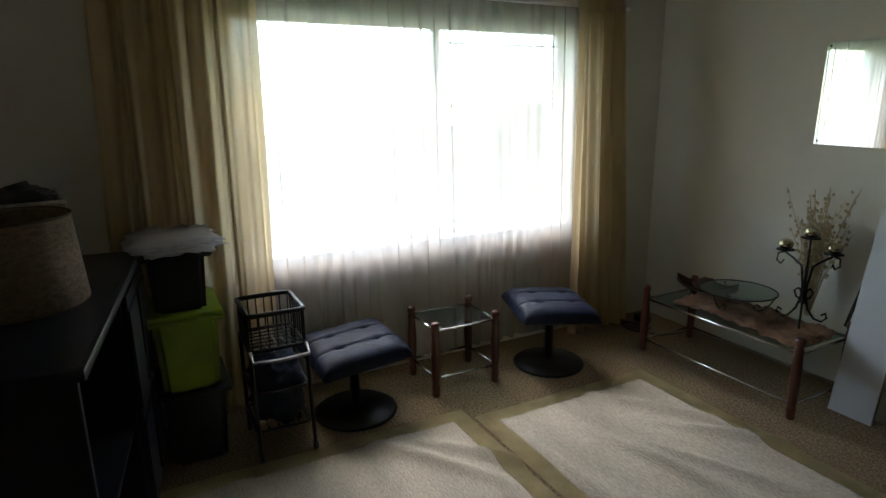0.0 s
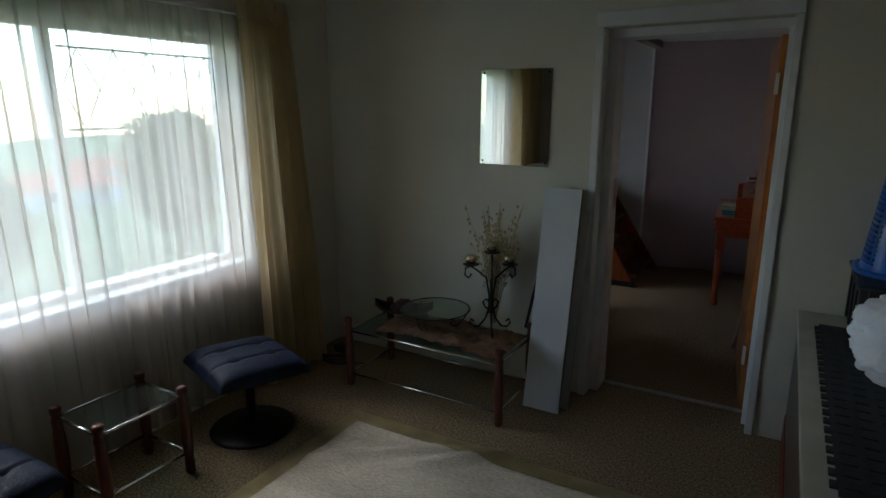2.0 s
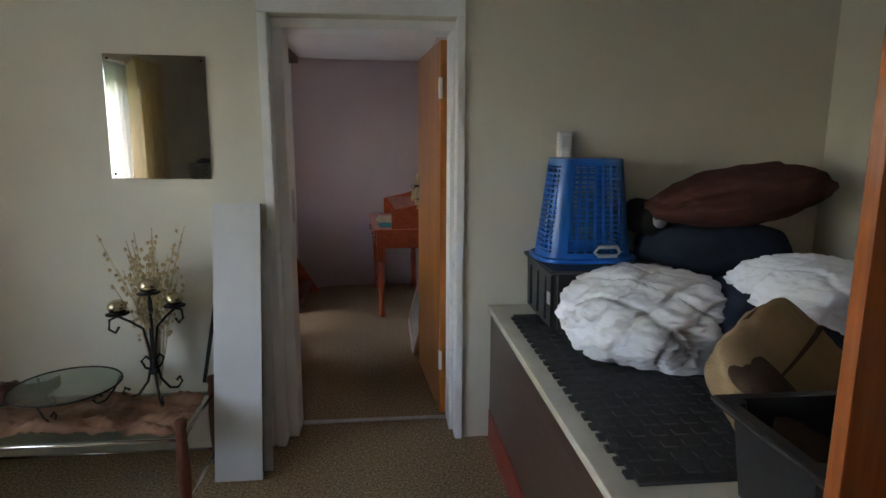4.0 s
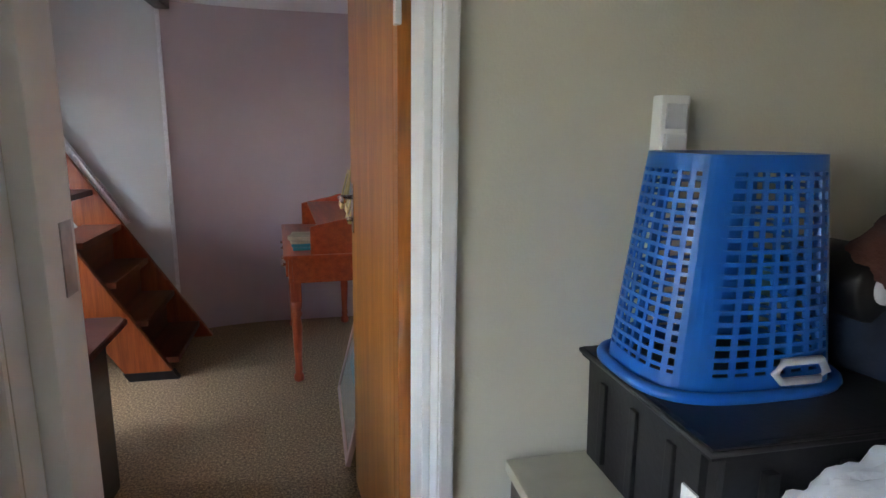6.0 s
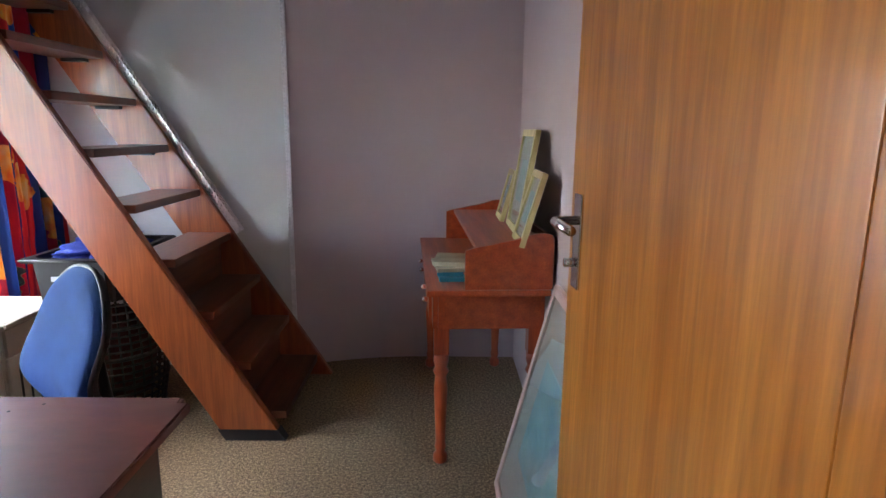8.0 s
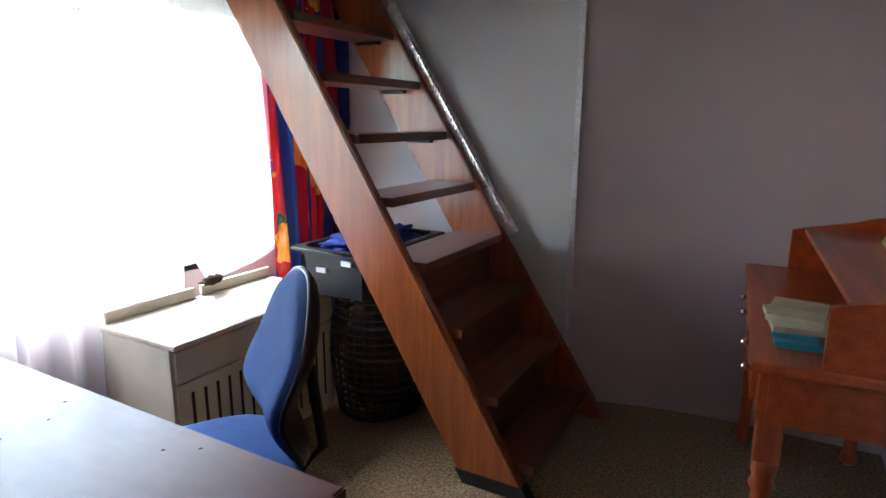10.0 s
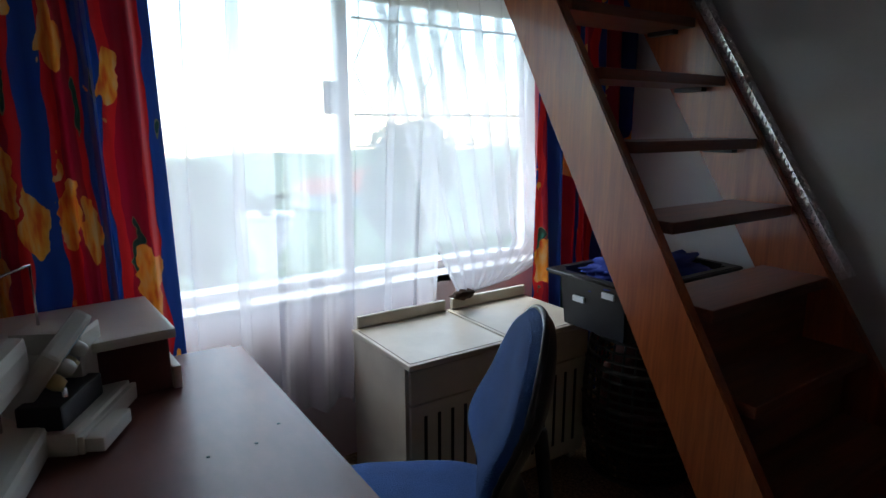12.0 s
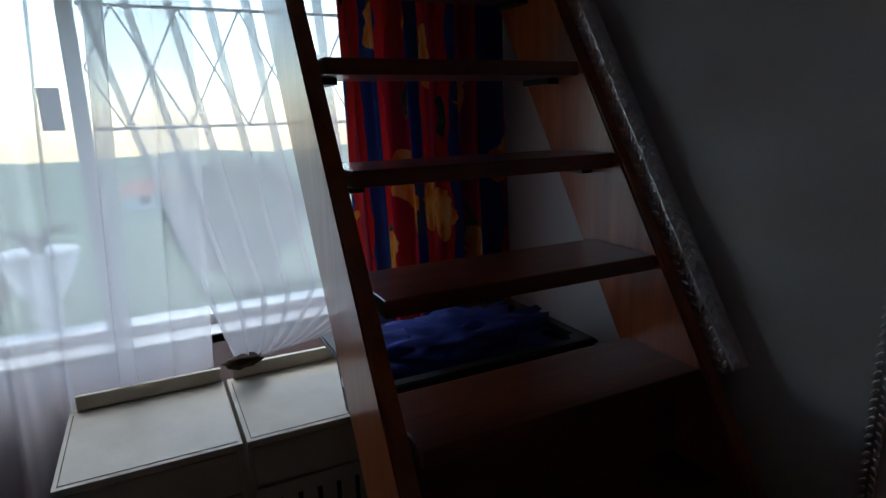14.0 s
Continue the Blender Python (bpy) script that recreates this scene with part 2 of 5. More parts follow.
M = {
    "cream": mat("cream_wall_paint", (0.66, 0.63, 0.535), 0.75, var=0.07, scale=1.6, bump=0.12, bscale=160),
    "pink": mat("lilac_wall_paint", (0.53, 0.425, 0.435), 0.7, var=0.07, scale=1.8, bump=0.15, bscale=140),
    "grey": mat("grey_wall_paint", (0.68, 0.675, 0.67), 0.65, var=0.07, scale=1.8, bump=0.15, bscale=120),
    "white": mat("white_paint", (0.76, 0.76, 0.76), 0.45, var=0.08, scale=4, bump=0.06),
    "ceiling": mat("ceiling_paint", (0.8, 0.77, 0.76), 0.8, var=0.05, scale=2),
    "carpet": mat("loop_carpet", (0.47, 0.335, 0.19), 0.95, col2=(0.17, 0.115, 0.065), scale=80, bump=1.0, bscale=140, fine=0.65),
    "rug": mat("ribbed_rug", (0.56, 0.49, 0.395), 0.95, var=0.16, scale=6, bump=0.6, bscale=170, fine=0.24, stretch=(0.3, 1, 1)),
    "rug_edge": mat("rug_border", (0.47, 0.38, 0.2), 0.9, var=0.2, scale=8, bump=0.4, bscale=220, fine=0.15),
    "black_wood": mat("black_painted_wood", (0.012, 0.012, 0.016), 0.3, var=0.4, scale=14, bump=0.05, coat=0.2),
    "leather": mat("navy_leather", (0.008, 0.014, 0.036), 0.5, var=0.35, scale=18, bump=0.35, bscale=150),
    "black_metal": mat("black_metal", (0.012, 0.012, 0.013), 0.4, metal=0.4, var=0.3, scale=30),
    "iron": mat("wrought_iron", (0.03, 0.03, 0.03), 0.5, metal=0.7, var=0.3, scale=40, bump=0.2),
    "chrome": mat("chrome", (0.75, 0.75, 0.75), 0.16, metal=1.0, var=0.1, scale=20),
    "brass": mat("brushed_brass_ball", (0.62, 0.55, 0.38), 0.22, metal=1.0, var=0.2, scale=20),
    "mahog": wood("dark_red_turned_wood", (0.15, 0.035, 0.016), (0.06, 0.014, 0.008), "z"),
    "cherry_z": wood("cherry_wood_upright", (0.50, 0.088, 0.02), (0.32, 0.046, 0.012), "z", coat=0.4),
    "cherry_y": wood("cherry_wood_long", (0.50, 0.088, 0.02), (0.32, 0.046, 0.012), "y", coat=0.4),
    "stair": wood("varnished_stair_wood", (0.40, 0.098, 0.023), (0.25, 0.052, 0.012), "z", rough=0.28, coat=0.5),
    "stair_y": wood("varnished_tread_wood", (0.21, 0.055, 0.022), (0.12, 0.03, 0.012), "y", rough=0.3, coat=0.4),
    "door": wood("varnished_door_wood", (0.58, 0.215, 0.04), (0.38, 0.11, 0.015), "z", rough=0.3, coat=0.4),
    "table": mat("reddish_table_veneer", (0.2, 0.06, 0.042), 0.42, col2=(0.135, 0.038, 0.027), scale=5, bump=0.03, bscale=36, coat=0.25, fine=0.1, stretch=(0.5, 1, 1)),
    "orange": wood("orange_pine", (0.42, 0.12, 0.03), (0.28, 0.065, 0.016), "z"),
    "brown": wood("dark_brown_veneer", (0.07, 0.04, 0.03), (0.04, 0.022, 0.016), "y"),
    "red": mat("red_skirting", (0.22, 0.03, 0.02), 0.5, scale=9),
    "formica": mat("beige_laminate", (0.55, 0.52, 0.42), 0.35, var=0.14, scale=7, bump=0.05),
    "cab": mat("cream_cabinet_paint", (0.60, 0.55, 0.44), 0.4, var=0.12, scale=6, bump=0.06),
    "mat": mat("dark_rubber_mat", (0.035, 0.037, 0.042), 0.75, var=0.3, scale=30, bump=0.4, bscale=120),
    "blue": mat("blue_plastic", (0.006, 0.125, 0.50), 0.3, var=0.12, scale=9),
    "blue_cloth": mat("blue_upholstery", (0.014, 0.066, 0.23), 0.9, var=0.15, scale=12, bump=0.5, bscale=320),
    "black_plastic": mat("black_plastic", (0.014, 0.014, 0.016), 0.45, var=0.3, scale=12, bump=0.08),
    "green": mat("lime_green_plastic", (0.24, 0.34, 0.015), 0.4, var=0.15, scale=6),
    "clear_white": mat("milky_plastic", (0.62, 0.62, 0.66), 0.3, var=0.1, scale=8),
    "quilt": mat("white_quilt_cotton", (0.77, 0.79, 0.88), 0.9, var=0.06, scale=5, bump=0.35, bscale=28),
    "tan": mat("tan_fabric", (0.33, 0.23, 0.13), 0.95, var=0.2, scale=9, bump=0.4, bscale=200),
    "choc": mat("chocolate_fabric", (0.075, 0.045, 0.03), 0.95, var=0.2, scale=9, bump=0.4, bscale=200),
    "maroon": mat("maroon_fabric", (0.10, 0.035, 0.028), 0.95, var=0.25, scale=7, bump=0.4, bscale=150),
    "navy": mat("navy_fabric", (0.02, 0.03, 0.06), 0.95, var=0.3, scale=8, bump=0.3),
    "satin": mat("copper_satin_cloth", (0.47, 0.27, 0.17), 0.42, col2=(0.22, 0.10, 0.06), scale=9, bump=0.2, bscale=50),
    "burlap": mat("woven_burlap", (0.36, 0.255, 0.155), 0.95, col2=(0.21, 0.14, 0.08), scale=45, bump=1.0, bscale=230, stretch=(1, 1, 2.2), fine=0.4),
    "wicker": mat("grey_wicker", (0.24, 0.22, 0.19), 0.8, var=0.4, scale=30, bump=0.5),
    "dkwicker": mat("dark_wicker", (0.05, 0.04, 0.032), 0.7, var=0.4, scale=30, bump=0.5),
    "plank": mat("white_laminate_board", (0.60, 0.605, 0.61), 0.5, var=0.06, scale=3),
    "edge": mat("raw_board_edge", (0.2, 0.17, 0.14), 0.8, var=0.3, scale=30),
    "twig": mat("dried_twig", (0.52, 0.41, 0.23), 0.9, var=0.3, scale=40),
    "gold": mat("gold_frame_paint", (0.58, 0.47, 0.22), 0.4, metal=0.25, var=0.2, scale=14),
    "mount": mat("pale_mount_card", (0.62, 0.52, 0.5), 0.9, var=0.05, scale=6),
    "rose": mat("rose_frame_paint", (0.5, 0.33, 0.28), 0.55, var=0.12, scale=10),
    "print": mat("blue_watercolour_print", (0.45, 0.60, 0.66), 0.6, col2=(0.24, 0.45, 0.55), scale=9),
    "books": mat("faded_paper", (0.5, 0.45, 0.3), 0.8, var=0.2, scale=12),
    "teal": mat("teal_card", (0.03, 0.24, 0.3), 0.6, scale=9),
    "machine": mat("ivory_machine_plastic", (0.68, 0.64, 0.55), 0.35, var=0.06, scale=8),
    "oldred": mat("oxblood_box", (0.13, 0.03, 0.025), 0.5, var=0.3, scale=9),
    "bowl": mat("dark_carved_wood", (0.06, 0.02, 0.015), 0.45, var=0.4, scale=20, bump=0.3),
    "steel": mat("brushed_steel", (0.5, 0.5, 0.5), 0.3, metal=1.0, var=0.15, scale=30),
    "plate": mat("chequer_plate_aluminium", (0.9, 0.9, 0.92), 0.3, metal=1.0, var=0.12, scale=60),
    "drape": sheer("gold_curtain_cloth", (0.70, 0.57, 0.36), 0.04, 0.68),
    "net": sheer("cream_net", (0.68, 0.63, 0.56), 0.40, 0.64),
    "net2": sheer("white_net", (0.86, 0.86, 0.87), 0.50, 0.64),
    "plastic_film": sheer("clear_plastic_bag", (0.85, 0.82, 0.84), 0.25, 0.4),
    "floral": floral("tulip_print_cotton"),
    "glass": glass("clear_glass"),
    "tglass": glass("green_tinted_glass", (0.72, 0.82, 0.78), 0.05),
    "mirror": mat("mirror_silver", (0.86, 0.88, 0.86), 0.02, metal=1.0, var=0.0),
    "stone": mat("white_cast_stone", (0.72, 0.72, 0.72), 0.8, var=0.1, scale=12, bump=0.2),
    "grass": mat("hazy_green_ground", (0.13, 0.19, 0.08), 0.95, col2=(0.07, 0.12, 0.05), scale=0.15, fine=0.3, bscale=2),
    "leaf": mat("foliage", (0.09, 0.14, 0.05), 0.8, var=0.4, scale=3),
    "brick": mat("terracotta_roof", (0.42, 0.14, 0.08), 0.8, var=0.2, scale=3),
    "dark": mat("dark_shadow_gap", (0.02, 0.018, 0.016), 0.8),
}

M["leather"].node_tree.nodes["Principled BSDF"].inputs["Specular IOR Level"].default_value = 0.2


# ---- mesh helpers ----
def box(lo, hi, bev=0.0, bm=None, m=None):
    """A box from corner to corner, bevelled, added to bm."""
    t = bmesh.new()
    bmesh.ops.create_cube(t, size=1)
    c = [(a + b) / 2 for a, b in zip(lo, hi)]
    s = [abs(b - a) for a, b in zip(lo, hi)]
    for v in t.verts:
        v.co = Vector((v.co[i] * s[i] + c[i] for i in range(3)))
    if bev:
        bmesh.ops.bevel(t, geom=t.edges[:], offset=min(bev, min(s) * 0.45), segments=2, affect="EDGES", profile=0.7)
    return add(bm, t, m)


def add(bm, t, m=None):
    """Joins t into bm."""
    if m is not None:
        t.transform(m)
    if bm is None:
        return t
    me = bpy.data.meshes.new("tmp")
    t.to_mesh(me)
    t.free()
    bm.from_mesh(me)
    bpy.data.meshes.remove(me)
    return bm


def lathe(profile, n=24, bm=None, m=None, sx=1.0, sy=1.0):
    """A turned shape from (radius, height) rows, about z."""
    t = bmesh.new()
    rings = [[t.verts.new((r * sx * math.cos(2 * math.pi * k / n), r * sy * math.sin(2 * math.pi * k / n), z)) for k in range(n)] for r, z in profile]
    for a, b in zip(rings, rings[1:]):
        for k in range(n):
            t.faces.new((a[k], a[(k + 1) % n], b[(k + 1) % n], b[k]))
    if profile[0][0] > 1e-4:
        t.faces.new(rings[0][::-1])
    if profile[-1][0] > 1e-4:
        t.faces.new(rings[-1])
    bmesh.ops.remove_doubles(t, verts=t.verts, dist=1e-5)
    for f in t.faces:
        f.smooth = True
    return add(bm, t, m)


def tube(pts, r, n=8, bm=None, closed=False, m=None):
    """A round rod along points."""
    t = bmesh.new()
    pts = [Vector(p) for p in pts]
    cnt = len(pts)
    rings = []
    for i, p in enumerate(pts):
        a = pts[(i - 1) % cnt] if (closed or i > 0) else p
        b = pts[(i + 1) % cnt] if (closed or i < cnt - 1) else p
        d = (b - a).normalized()
        u = d.cross(Vector((0.31, 0.17, 0.93))).normalized()
        w = d.cross(u)
        rr = r(i / max(1, cnt - 1)) if callable(r) else r
        rings.append([t.verts.new(p + rr * (math.cos(2 * math.pi * k / n) * u + math.sin(2 * math.pi * k / n) * w)) for k in range(n)])
    pairs = list(zip(rings, rings[1:])) + ([(rings[-1], rings[0])] if closed else [])
    for a, b in pairs:
        for k in range(n):
            t.faces.new((a[k], a[(k + 1) % n], b[(k + 1) % n], b[k]))
    if not closed:
        t.faces.new(rings[0][::-1])
        t.faces.new(rings[-1])
    for f in t.faces:
        f.smooth = True
    return add(bm, t, m)


def sheet(nu, nv, fn, bm=None, thick=0.0, m=None, uvscale=None):
    """A cloth grid: fn(u, v) gives the place, u and v from 0 to 1."""
    t = bmesh.new()
    g = [[t.verts.new(fn(i / nu, j / nv)) for j in range(nv + 1)] for i in range(nu + 1)]
    lay = t.loops.layers.uv.new("UVMap") if uvscale else None
    for i in range(nu):
        for j in range(nv):
            f = t.faces.new((g[i][j], g[i + 1][j], g[i + 1][j + 1], g[i][j + 1]))
            f.smooth = True
            if lay:
                for lp, (a, b) in zip(f.loops, ((i, j), (i + 1, j), (i + 1, j + 1), (i, j + 1))):
                    lp[lay].uv = (a / nu * uvscale[0], b / nv * uvscale[1])
    if thick:
        bmesh.ops.solidify(t, geom=t.faces[:], thickness=thick)
    return add(bm, t, m)


def blob(size, seed=0, amp=0.12, freq=3.0, power=3.0, sub=4, seams=None, bm=None, m=None):
    """A soft stuffed shape: a rounded box with folds."""
    t = bmesh.new()
    bmesh.ops.create_icosphere(t, subdivisions=sub, radius=1)
    for v in t.verts:
        p = v.co.copy()
        k = sum(abs(c) ** power for c in p) ** (-1 / power)
        q = p * k
        f = noise.fractal(p * freq + Vector((seed * 7.1, seed * 3.3, seed)), 0.8, 2.1, 4)
        q *= 1 + amp * f
        if seams:
            a, b = q.x + 0.6 * q.y + 0.35 * q.z, q.y - 0.6 * q.x + 0.35 * q.z
            wob = 0.12 * noise.noise(p * 2.3)
            q *= 1 - seams[1] * (math.exp(-((((a + wob) * seams[0]) % 1 - 0.5) / 0.06) ** 2) + math.exp(-((((b - wob) * seams[0]) % 1 - 0.5) / 0.06) ** 2))
            ridge = 1 - abs(noise.noise(Vector((p.x * 5.5 + seed, p.y * 5.5, p.z * 7))))
            q *= 1 + 0.022 * ridge ** 5 - 0.014 * (1 - abs(noise.noise(p * 11 + Vector((seed, 3, 1))))) ** 8
        v.co = Vector((q.x * size[0], q.y * size[1], q.z * size[2]))
    for f in t.faces:
        f.smooth = True
    return add(bm, t, m)


def mesh_of(name, bm, material):
    me = bpy.data.meshes.new(name)
    bmesh.ops.recalc_face_normals(bm, faces=bm.faces[:])
    bm.to_mesh(me)
    bm.free()
    me.materials.append(material)
    return me


def part(name, bm, material, parent, label=""):
    ob = new(name, mesh_of(name, bm, material))
    ob.parent = parent
    return tagged(ob, label=label)


def thing(name, m, label, category, group="", kind=""):
    """An Empty at the thing's base, that its parts hang under."""
    ob = new(name)
    ob.empty_display_size = 0.05
    ob.matrix_world = m if isinstance(m, Matrix) else pose(*m)
    return tagged(ob, label, category, group, kind)


def single(name, bm, material, label, category, m=None, group="", kind=""):
    ob = new(name, mesh_of(name, bm, material))
    if m is not None:
        ob.matrix_world = m
    return tagged(ob, label, category, group, kind)


def structure(name, bm, material, label):
    return single(name, bm, material, label, name.split("_")[0], kind="structure")


# ---- the setting ----
WX = -1.60          # inner face of the window wall
NY, NB = 4.64, 4.87  # the wall between the rooms
EX, E2 = 2.80, 1.08  # east walls of the two rooms
H1, H2 = 2.55, 2.21  # ceilings


def wall_with_hole(axis, a0, a1, b0, b1, z0, z1, o0, o1, oz0, oz1):
    """A wall with one opening; axis is the direction it runs along."""
    bm = bmesh.new()
    def piece(p0, p1, q0, q1):
        if p1 - p0 < 1e-4 or q1 - q0 < 1e-4:
            return
        if axis == "x":
            box((p0, b0, q0), (p1, b1, q1), 0, bm)
        else:
            box((b0, p0, q0), (b1, p1, q1), 0, bm)
    piece(a0, o0, z0, z1)
    piece(o1, a1, z0, z1)
    piece(o0, o1, z0, oz0)
    piece(o0, o1, oz1, z1)
    return bm


floor = structure("floor", box((WX - 0.25, -1.3, -0.2), (EX + 0.2, 8.3, 0.0)), M["carpet"], "brown flecked loop-pile carpet, worn")
W1 = (1.83, 3.88, 0.745, 1.97)
W2 = (5.50, 7.38, 0.68, 1.80)
structure("wall_west", wall_with_hole("y", -1.3, 4.755, WX - 0.22, WX, 0, H1, *W1), M["cream"], "cream painted wall with a wide window")
structure("wall_north", wall_with_hole("x", WX, EX + 0.2, NY, NB - 0.003, 0, H1, 0.185, 1.005, 0.0, 1.985), M["cream"], "cream painted wall with a doorway")
structure("wall_east", box((EX, -1.3, 0), (EX + 0.2, NY, H1)), M["cream"], "plain cream painted wall")
structure("wall_south", box((WX, -1.3, 0), (EX, -1.1, H1)), M["cream"], "plain cream painted wall")
structure("ceiling", box((WX - 0.2, -1.3, H1), (EX + 0.2, NB, H1 + 0.1)), M["ceiling"], "plain pale ceiling")
structure("wall_west_2", wall_with_hole("y", 4.757, 8.3, WX - 0.22, WX, 0, 3.6, *W2), M["pink"], "lilac painted wall with a wide window")
structure("wall_south_2", wall_with_hole("x", WX, E2 + 0.2, NB, NB + 0.012, 0, 3.6, 0.185, 1.005, 0.0, 1.985), M["pink"], "lilac painted wall with a doorway")
structure("wall_east_2", box((E2, NB + 0.013, 0), (E2 + 0.2, 8.3, 3.6)), M["pink"], "lilac painted wall beside the desk")
structure("wall_north_2", box((WX, 7.88, 0), (E2, 8.3, 3.6)), M["pink"], "lilac painted wall")
grey = structure("wall_north_3", box((WX, 7.72, 0), (-0.17, 7.878, 3.6)), M["grey"], "pale grey painted wall behind the ladder stair")
structure("ceiling_2", box((-0.10, NB + 0.012, H2), (E2, 7.88, H2 + 0.12)), M["ceiling"], "low pale ceiling beside the stair opening")
structure("ceiling_3", box((WX - 0.2, NB, 3.6), (E2 + 0.2, 8.3, 3.7)), M["ceiling"], "pale ceiling of the loft")
structure("trim_beam", box((-0.19, NB + 0.015, H2 - 0.06), (-0.102, 7.715, H2 + 0.14), 0.006), M["brown"], "dark brown wooden beam along the stair opening")
structure("threshold", box((0.19, 4.84, 0.0), (1.0, 4.875, 0.008), 0.003), M["steel"], "thin metal carpet strip across the doorway")
# plaster band round the doorway
band = box((0.146, NY - 0.018, 0.0), (0.186, NY - 0.001, 1.985), 0.006)
box((1.004, NY - 0.018, 0.0), (1.038, NY - 0.001, 1.985), 0.006, band)
box((0.146, NY - 0.018, 1.9852), (1.038, NY - 0.001, 2.055), 0.006, band)
structure("trim_door_band", band, M["white"], "raised white plaster band round the doorway")
fr = box((0.187, 4.72, 0.0), (0.235, 4.885, 1.94), 0.004)
box((0.983, 4.72, 0.0), (1.003, 4.885, 1.94), 0.004, fr)
box((0.187, 4.72, 1.94), (1.003, 4.885, 1.983), 0.004, fr)
dframe = structure("door_frame", fr, M["white"], "white painted steel door frame")
part("strike_plate", box((0.236, 4.80, 1.06), (0.239, 4.86, 1.22), 0.001), M["steel"], dframe, "worn steel strike plate")
lin = box((0.1855, NY - 0.001, 0.0), (0.1868, 4.72, 1.984))
box((1.0032, NY - 0.001, 0.0), (1.0045, 4.72, 1.984), 0, lin)
structure("trim_reveal", lin, M["white"], "white painted door reveal")


def corner_strip(name, lo, hi, along, label):
    """A strip of chequer plate with its raised bars."""
    bm = box(lo, hi, 0.001)
    n = int((hi[2] - lo[2]) / 0.018)
    for k in range(n):
        z = lo[2] + 0.01 + k * 0.018
        for sgn in (1, -1):
            m = pose((lo[0] + hi[0]) / 2 + sgn * 0.009, lo[1] - 0.0005, z + (sgn > 0) * 0.009, 0, sgn * 45, 0)
            lathe([(0.0, -0.009), (0.0026, -0.006), (0.0034, 0.0), (0.0026, 0.006), (0.0, 0.009)], 8, bm, m @ pose(0, 0, 0, 0, 90, 0))
    return structure(name, bm, M["plate"], label)


wedge = bmesh.new()
curve = [(-0.169 + 0.72 * k / 30, 7.879 - 0.157 * (1 - k / 30) ** 2) for k in range(31)] + [(-0.169, 7.8795)]
wv = [[wedge.verts.new((x, y, z)) for x, y in curve] for z in (0, 3.6)]
wedge.faces.new(wv[0][::-1])
wedge.faces.new(wv[1])
for k in range(len(curve)):
    f = wedge.faces.new((wv[0][k], wv[0][(k + 1) % 32], wv[1][(k + 1) % 32], wv[1][k]))
    f.smooth = False
structure("wall_return", wedge, M["pink"], "lilac splayed wall behind the corner strip")
corner_strip("trim_corner_strip", (-0.192, 7.712, 0.27), (-0.168, 7.719, 2.2), "z", "vertical chequer-plate strip on the wall corner")


def window(name, y0, y1, z0, z1, mull, label):
    """A steel window with glazing, an opening light, bars and a sill."""
    w = thing(name, (WX - 0.14, (y0 + y1) / 2, z0), label, "window", kind="structure")
    c = (y0 + y1) / 2
    def rail(nm, ya, yb, za, zb, d=0.02, mt="white"):
        part(nm, box((-d, ya - c, za - z0), (d, yb - c, zb - z0), 0.003), M[mt], w)
    rail("window_frame", y0, y1, z1 - 0.035, z1)
    rail("window_frame", y0, y1, z0, z0 + 0.035)
    rail("window_frame", y0, y0 + 0.035, z0 + 0.035, z1 - 0.035)
    rail("window_frame", y1 - 0.035, y1, z0 + 0.035, z1 - 0.035)
    edges = [y0 + 0.035] + mull + [y1 - 0.035]
    for y in mull:
        rail("mullion", y - 0.022, y + 0.022, z0 + 0.035, z1 - 0.035, 0.024)
    for a, b in zip(edges, edges[1:]):
        p = part("pane", box((-0.002, a + 0.023 - c, 0.037), (0.002, b - 0.023 - c, z1 - z0 - 0.037)), M["glass"], w)
        p.visible_shadow = False
    part("window_sill", box((0.03, y0 - c + 0.004, -0.03), (0.14, y1 - c - 0.004, 0.004), 0.004), M["white"], w, "white painted inner sill")
    part("window_sill", box((-0.2, y0 - c + 0.004, -0.05), (-0.025, y1 - c - 0.004, 0.002), 0.006), M["stone"], w, "pale outer sill")
    # lattice burglar bars in the side light
    a, b = edges[-2] + 0.03, edges[-1] - 0.01
    zb, zt = z1 - z0 - 0.46, z1 - z0 - 0.11
    bars = tube([(0.045, a - c, zt), (0.045, b - c, zt)], 0.005)
    tube([(0.045, a - c, zb), (0.045, b - c, zb)], 0.005, bm=bars)
    n = 5
    for k in range(n):
        ya, yb = a - c + (b - a) * k / n, a - c + (b - a) * (k + 1) / n
        zm = (zb + zt) / 2
        for za, ze in ((zb, zm), (zm, zt)):
            f = za == zb
            tube([(0.045, (ya + yb) / 2 if f else ya, za), (0.045, ya if f else (ya + yb) / 2, ze)], 0.003, 5, bars)
            tube([(0.045, (ya + yb) / 2 if f else yb, za), (0.045, yb if f else (ya + yb) / 2, ze)], 0.003, 5, bars)
    for z in (zb - 0.12, zb - 0.35):
        tube([(0.045, a - c, z), (0.045, b - c, z)], 0.004, bm=bars)
    part("burglar_bar", bars, M["white"], w, "white lattice burglar bars")
    return w


window("window_1", *W1[:2], *W1[2:], [2.98], "white steel window with lattice bars, overcast light outside")
w2 = window("window_2", *W2[:2], *W2[2:], [6.42], "white steel window with lattice bars, overcast light outside")
part("paper_card", box((0.052, -0.115, 0.66), (0.054, -0.06, 0.78)), M["clear_white"], w2, "small grey paper card on the mullion")


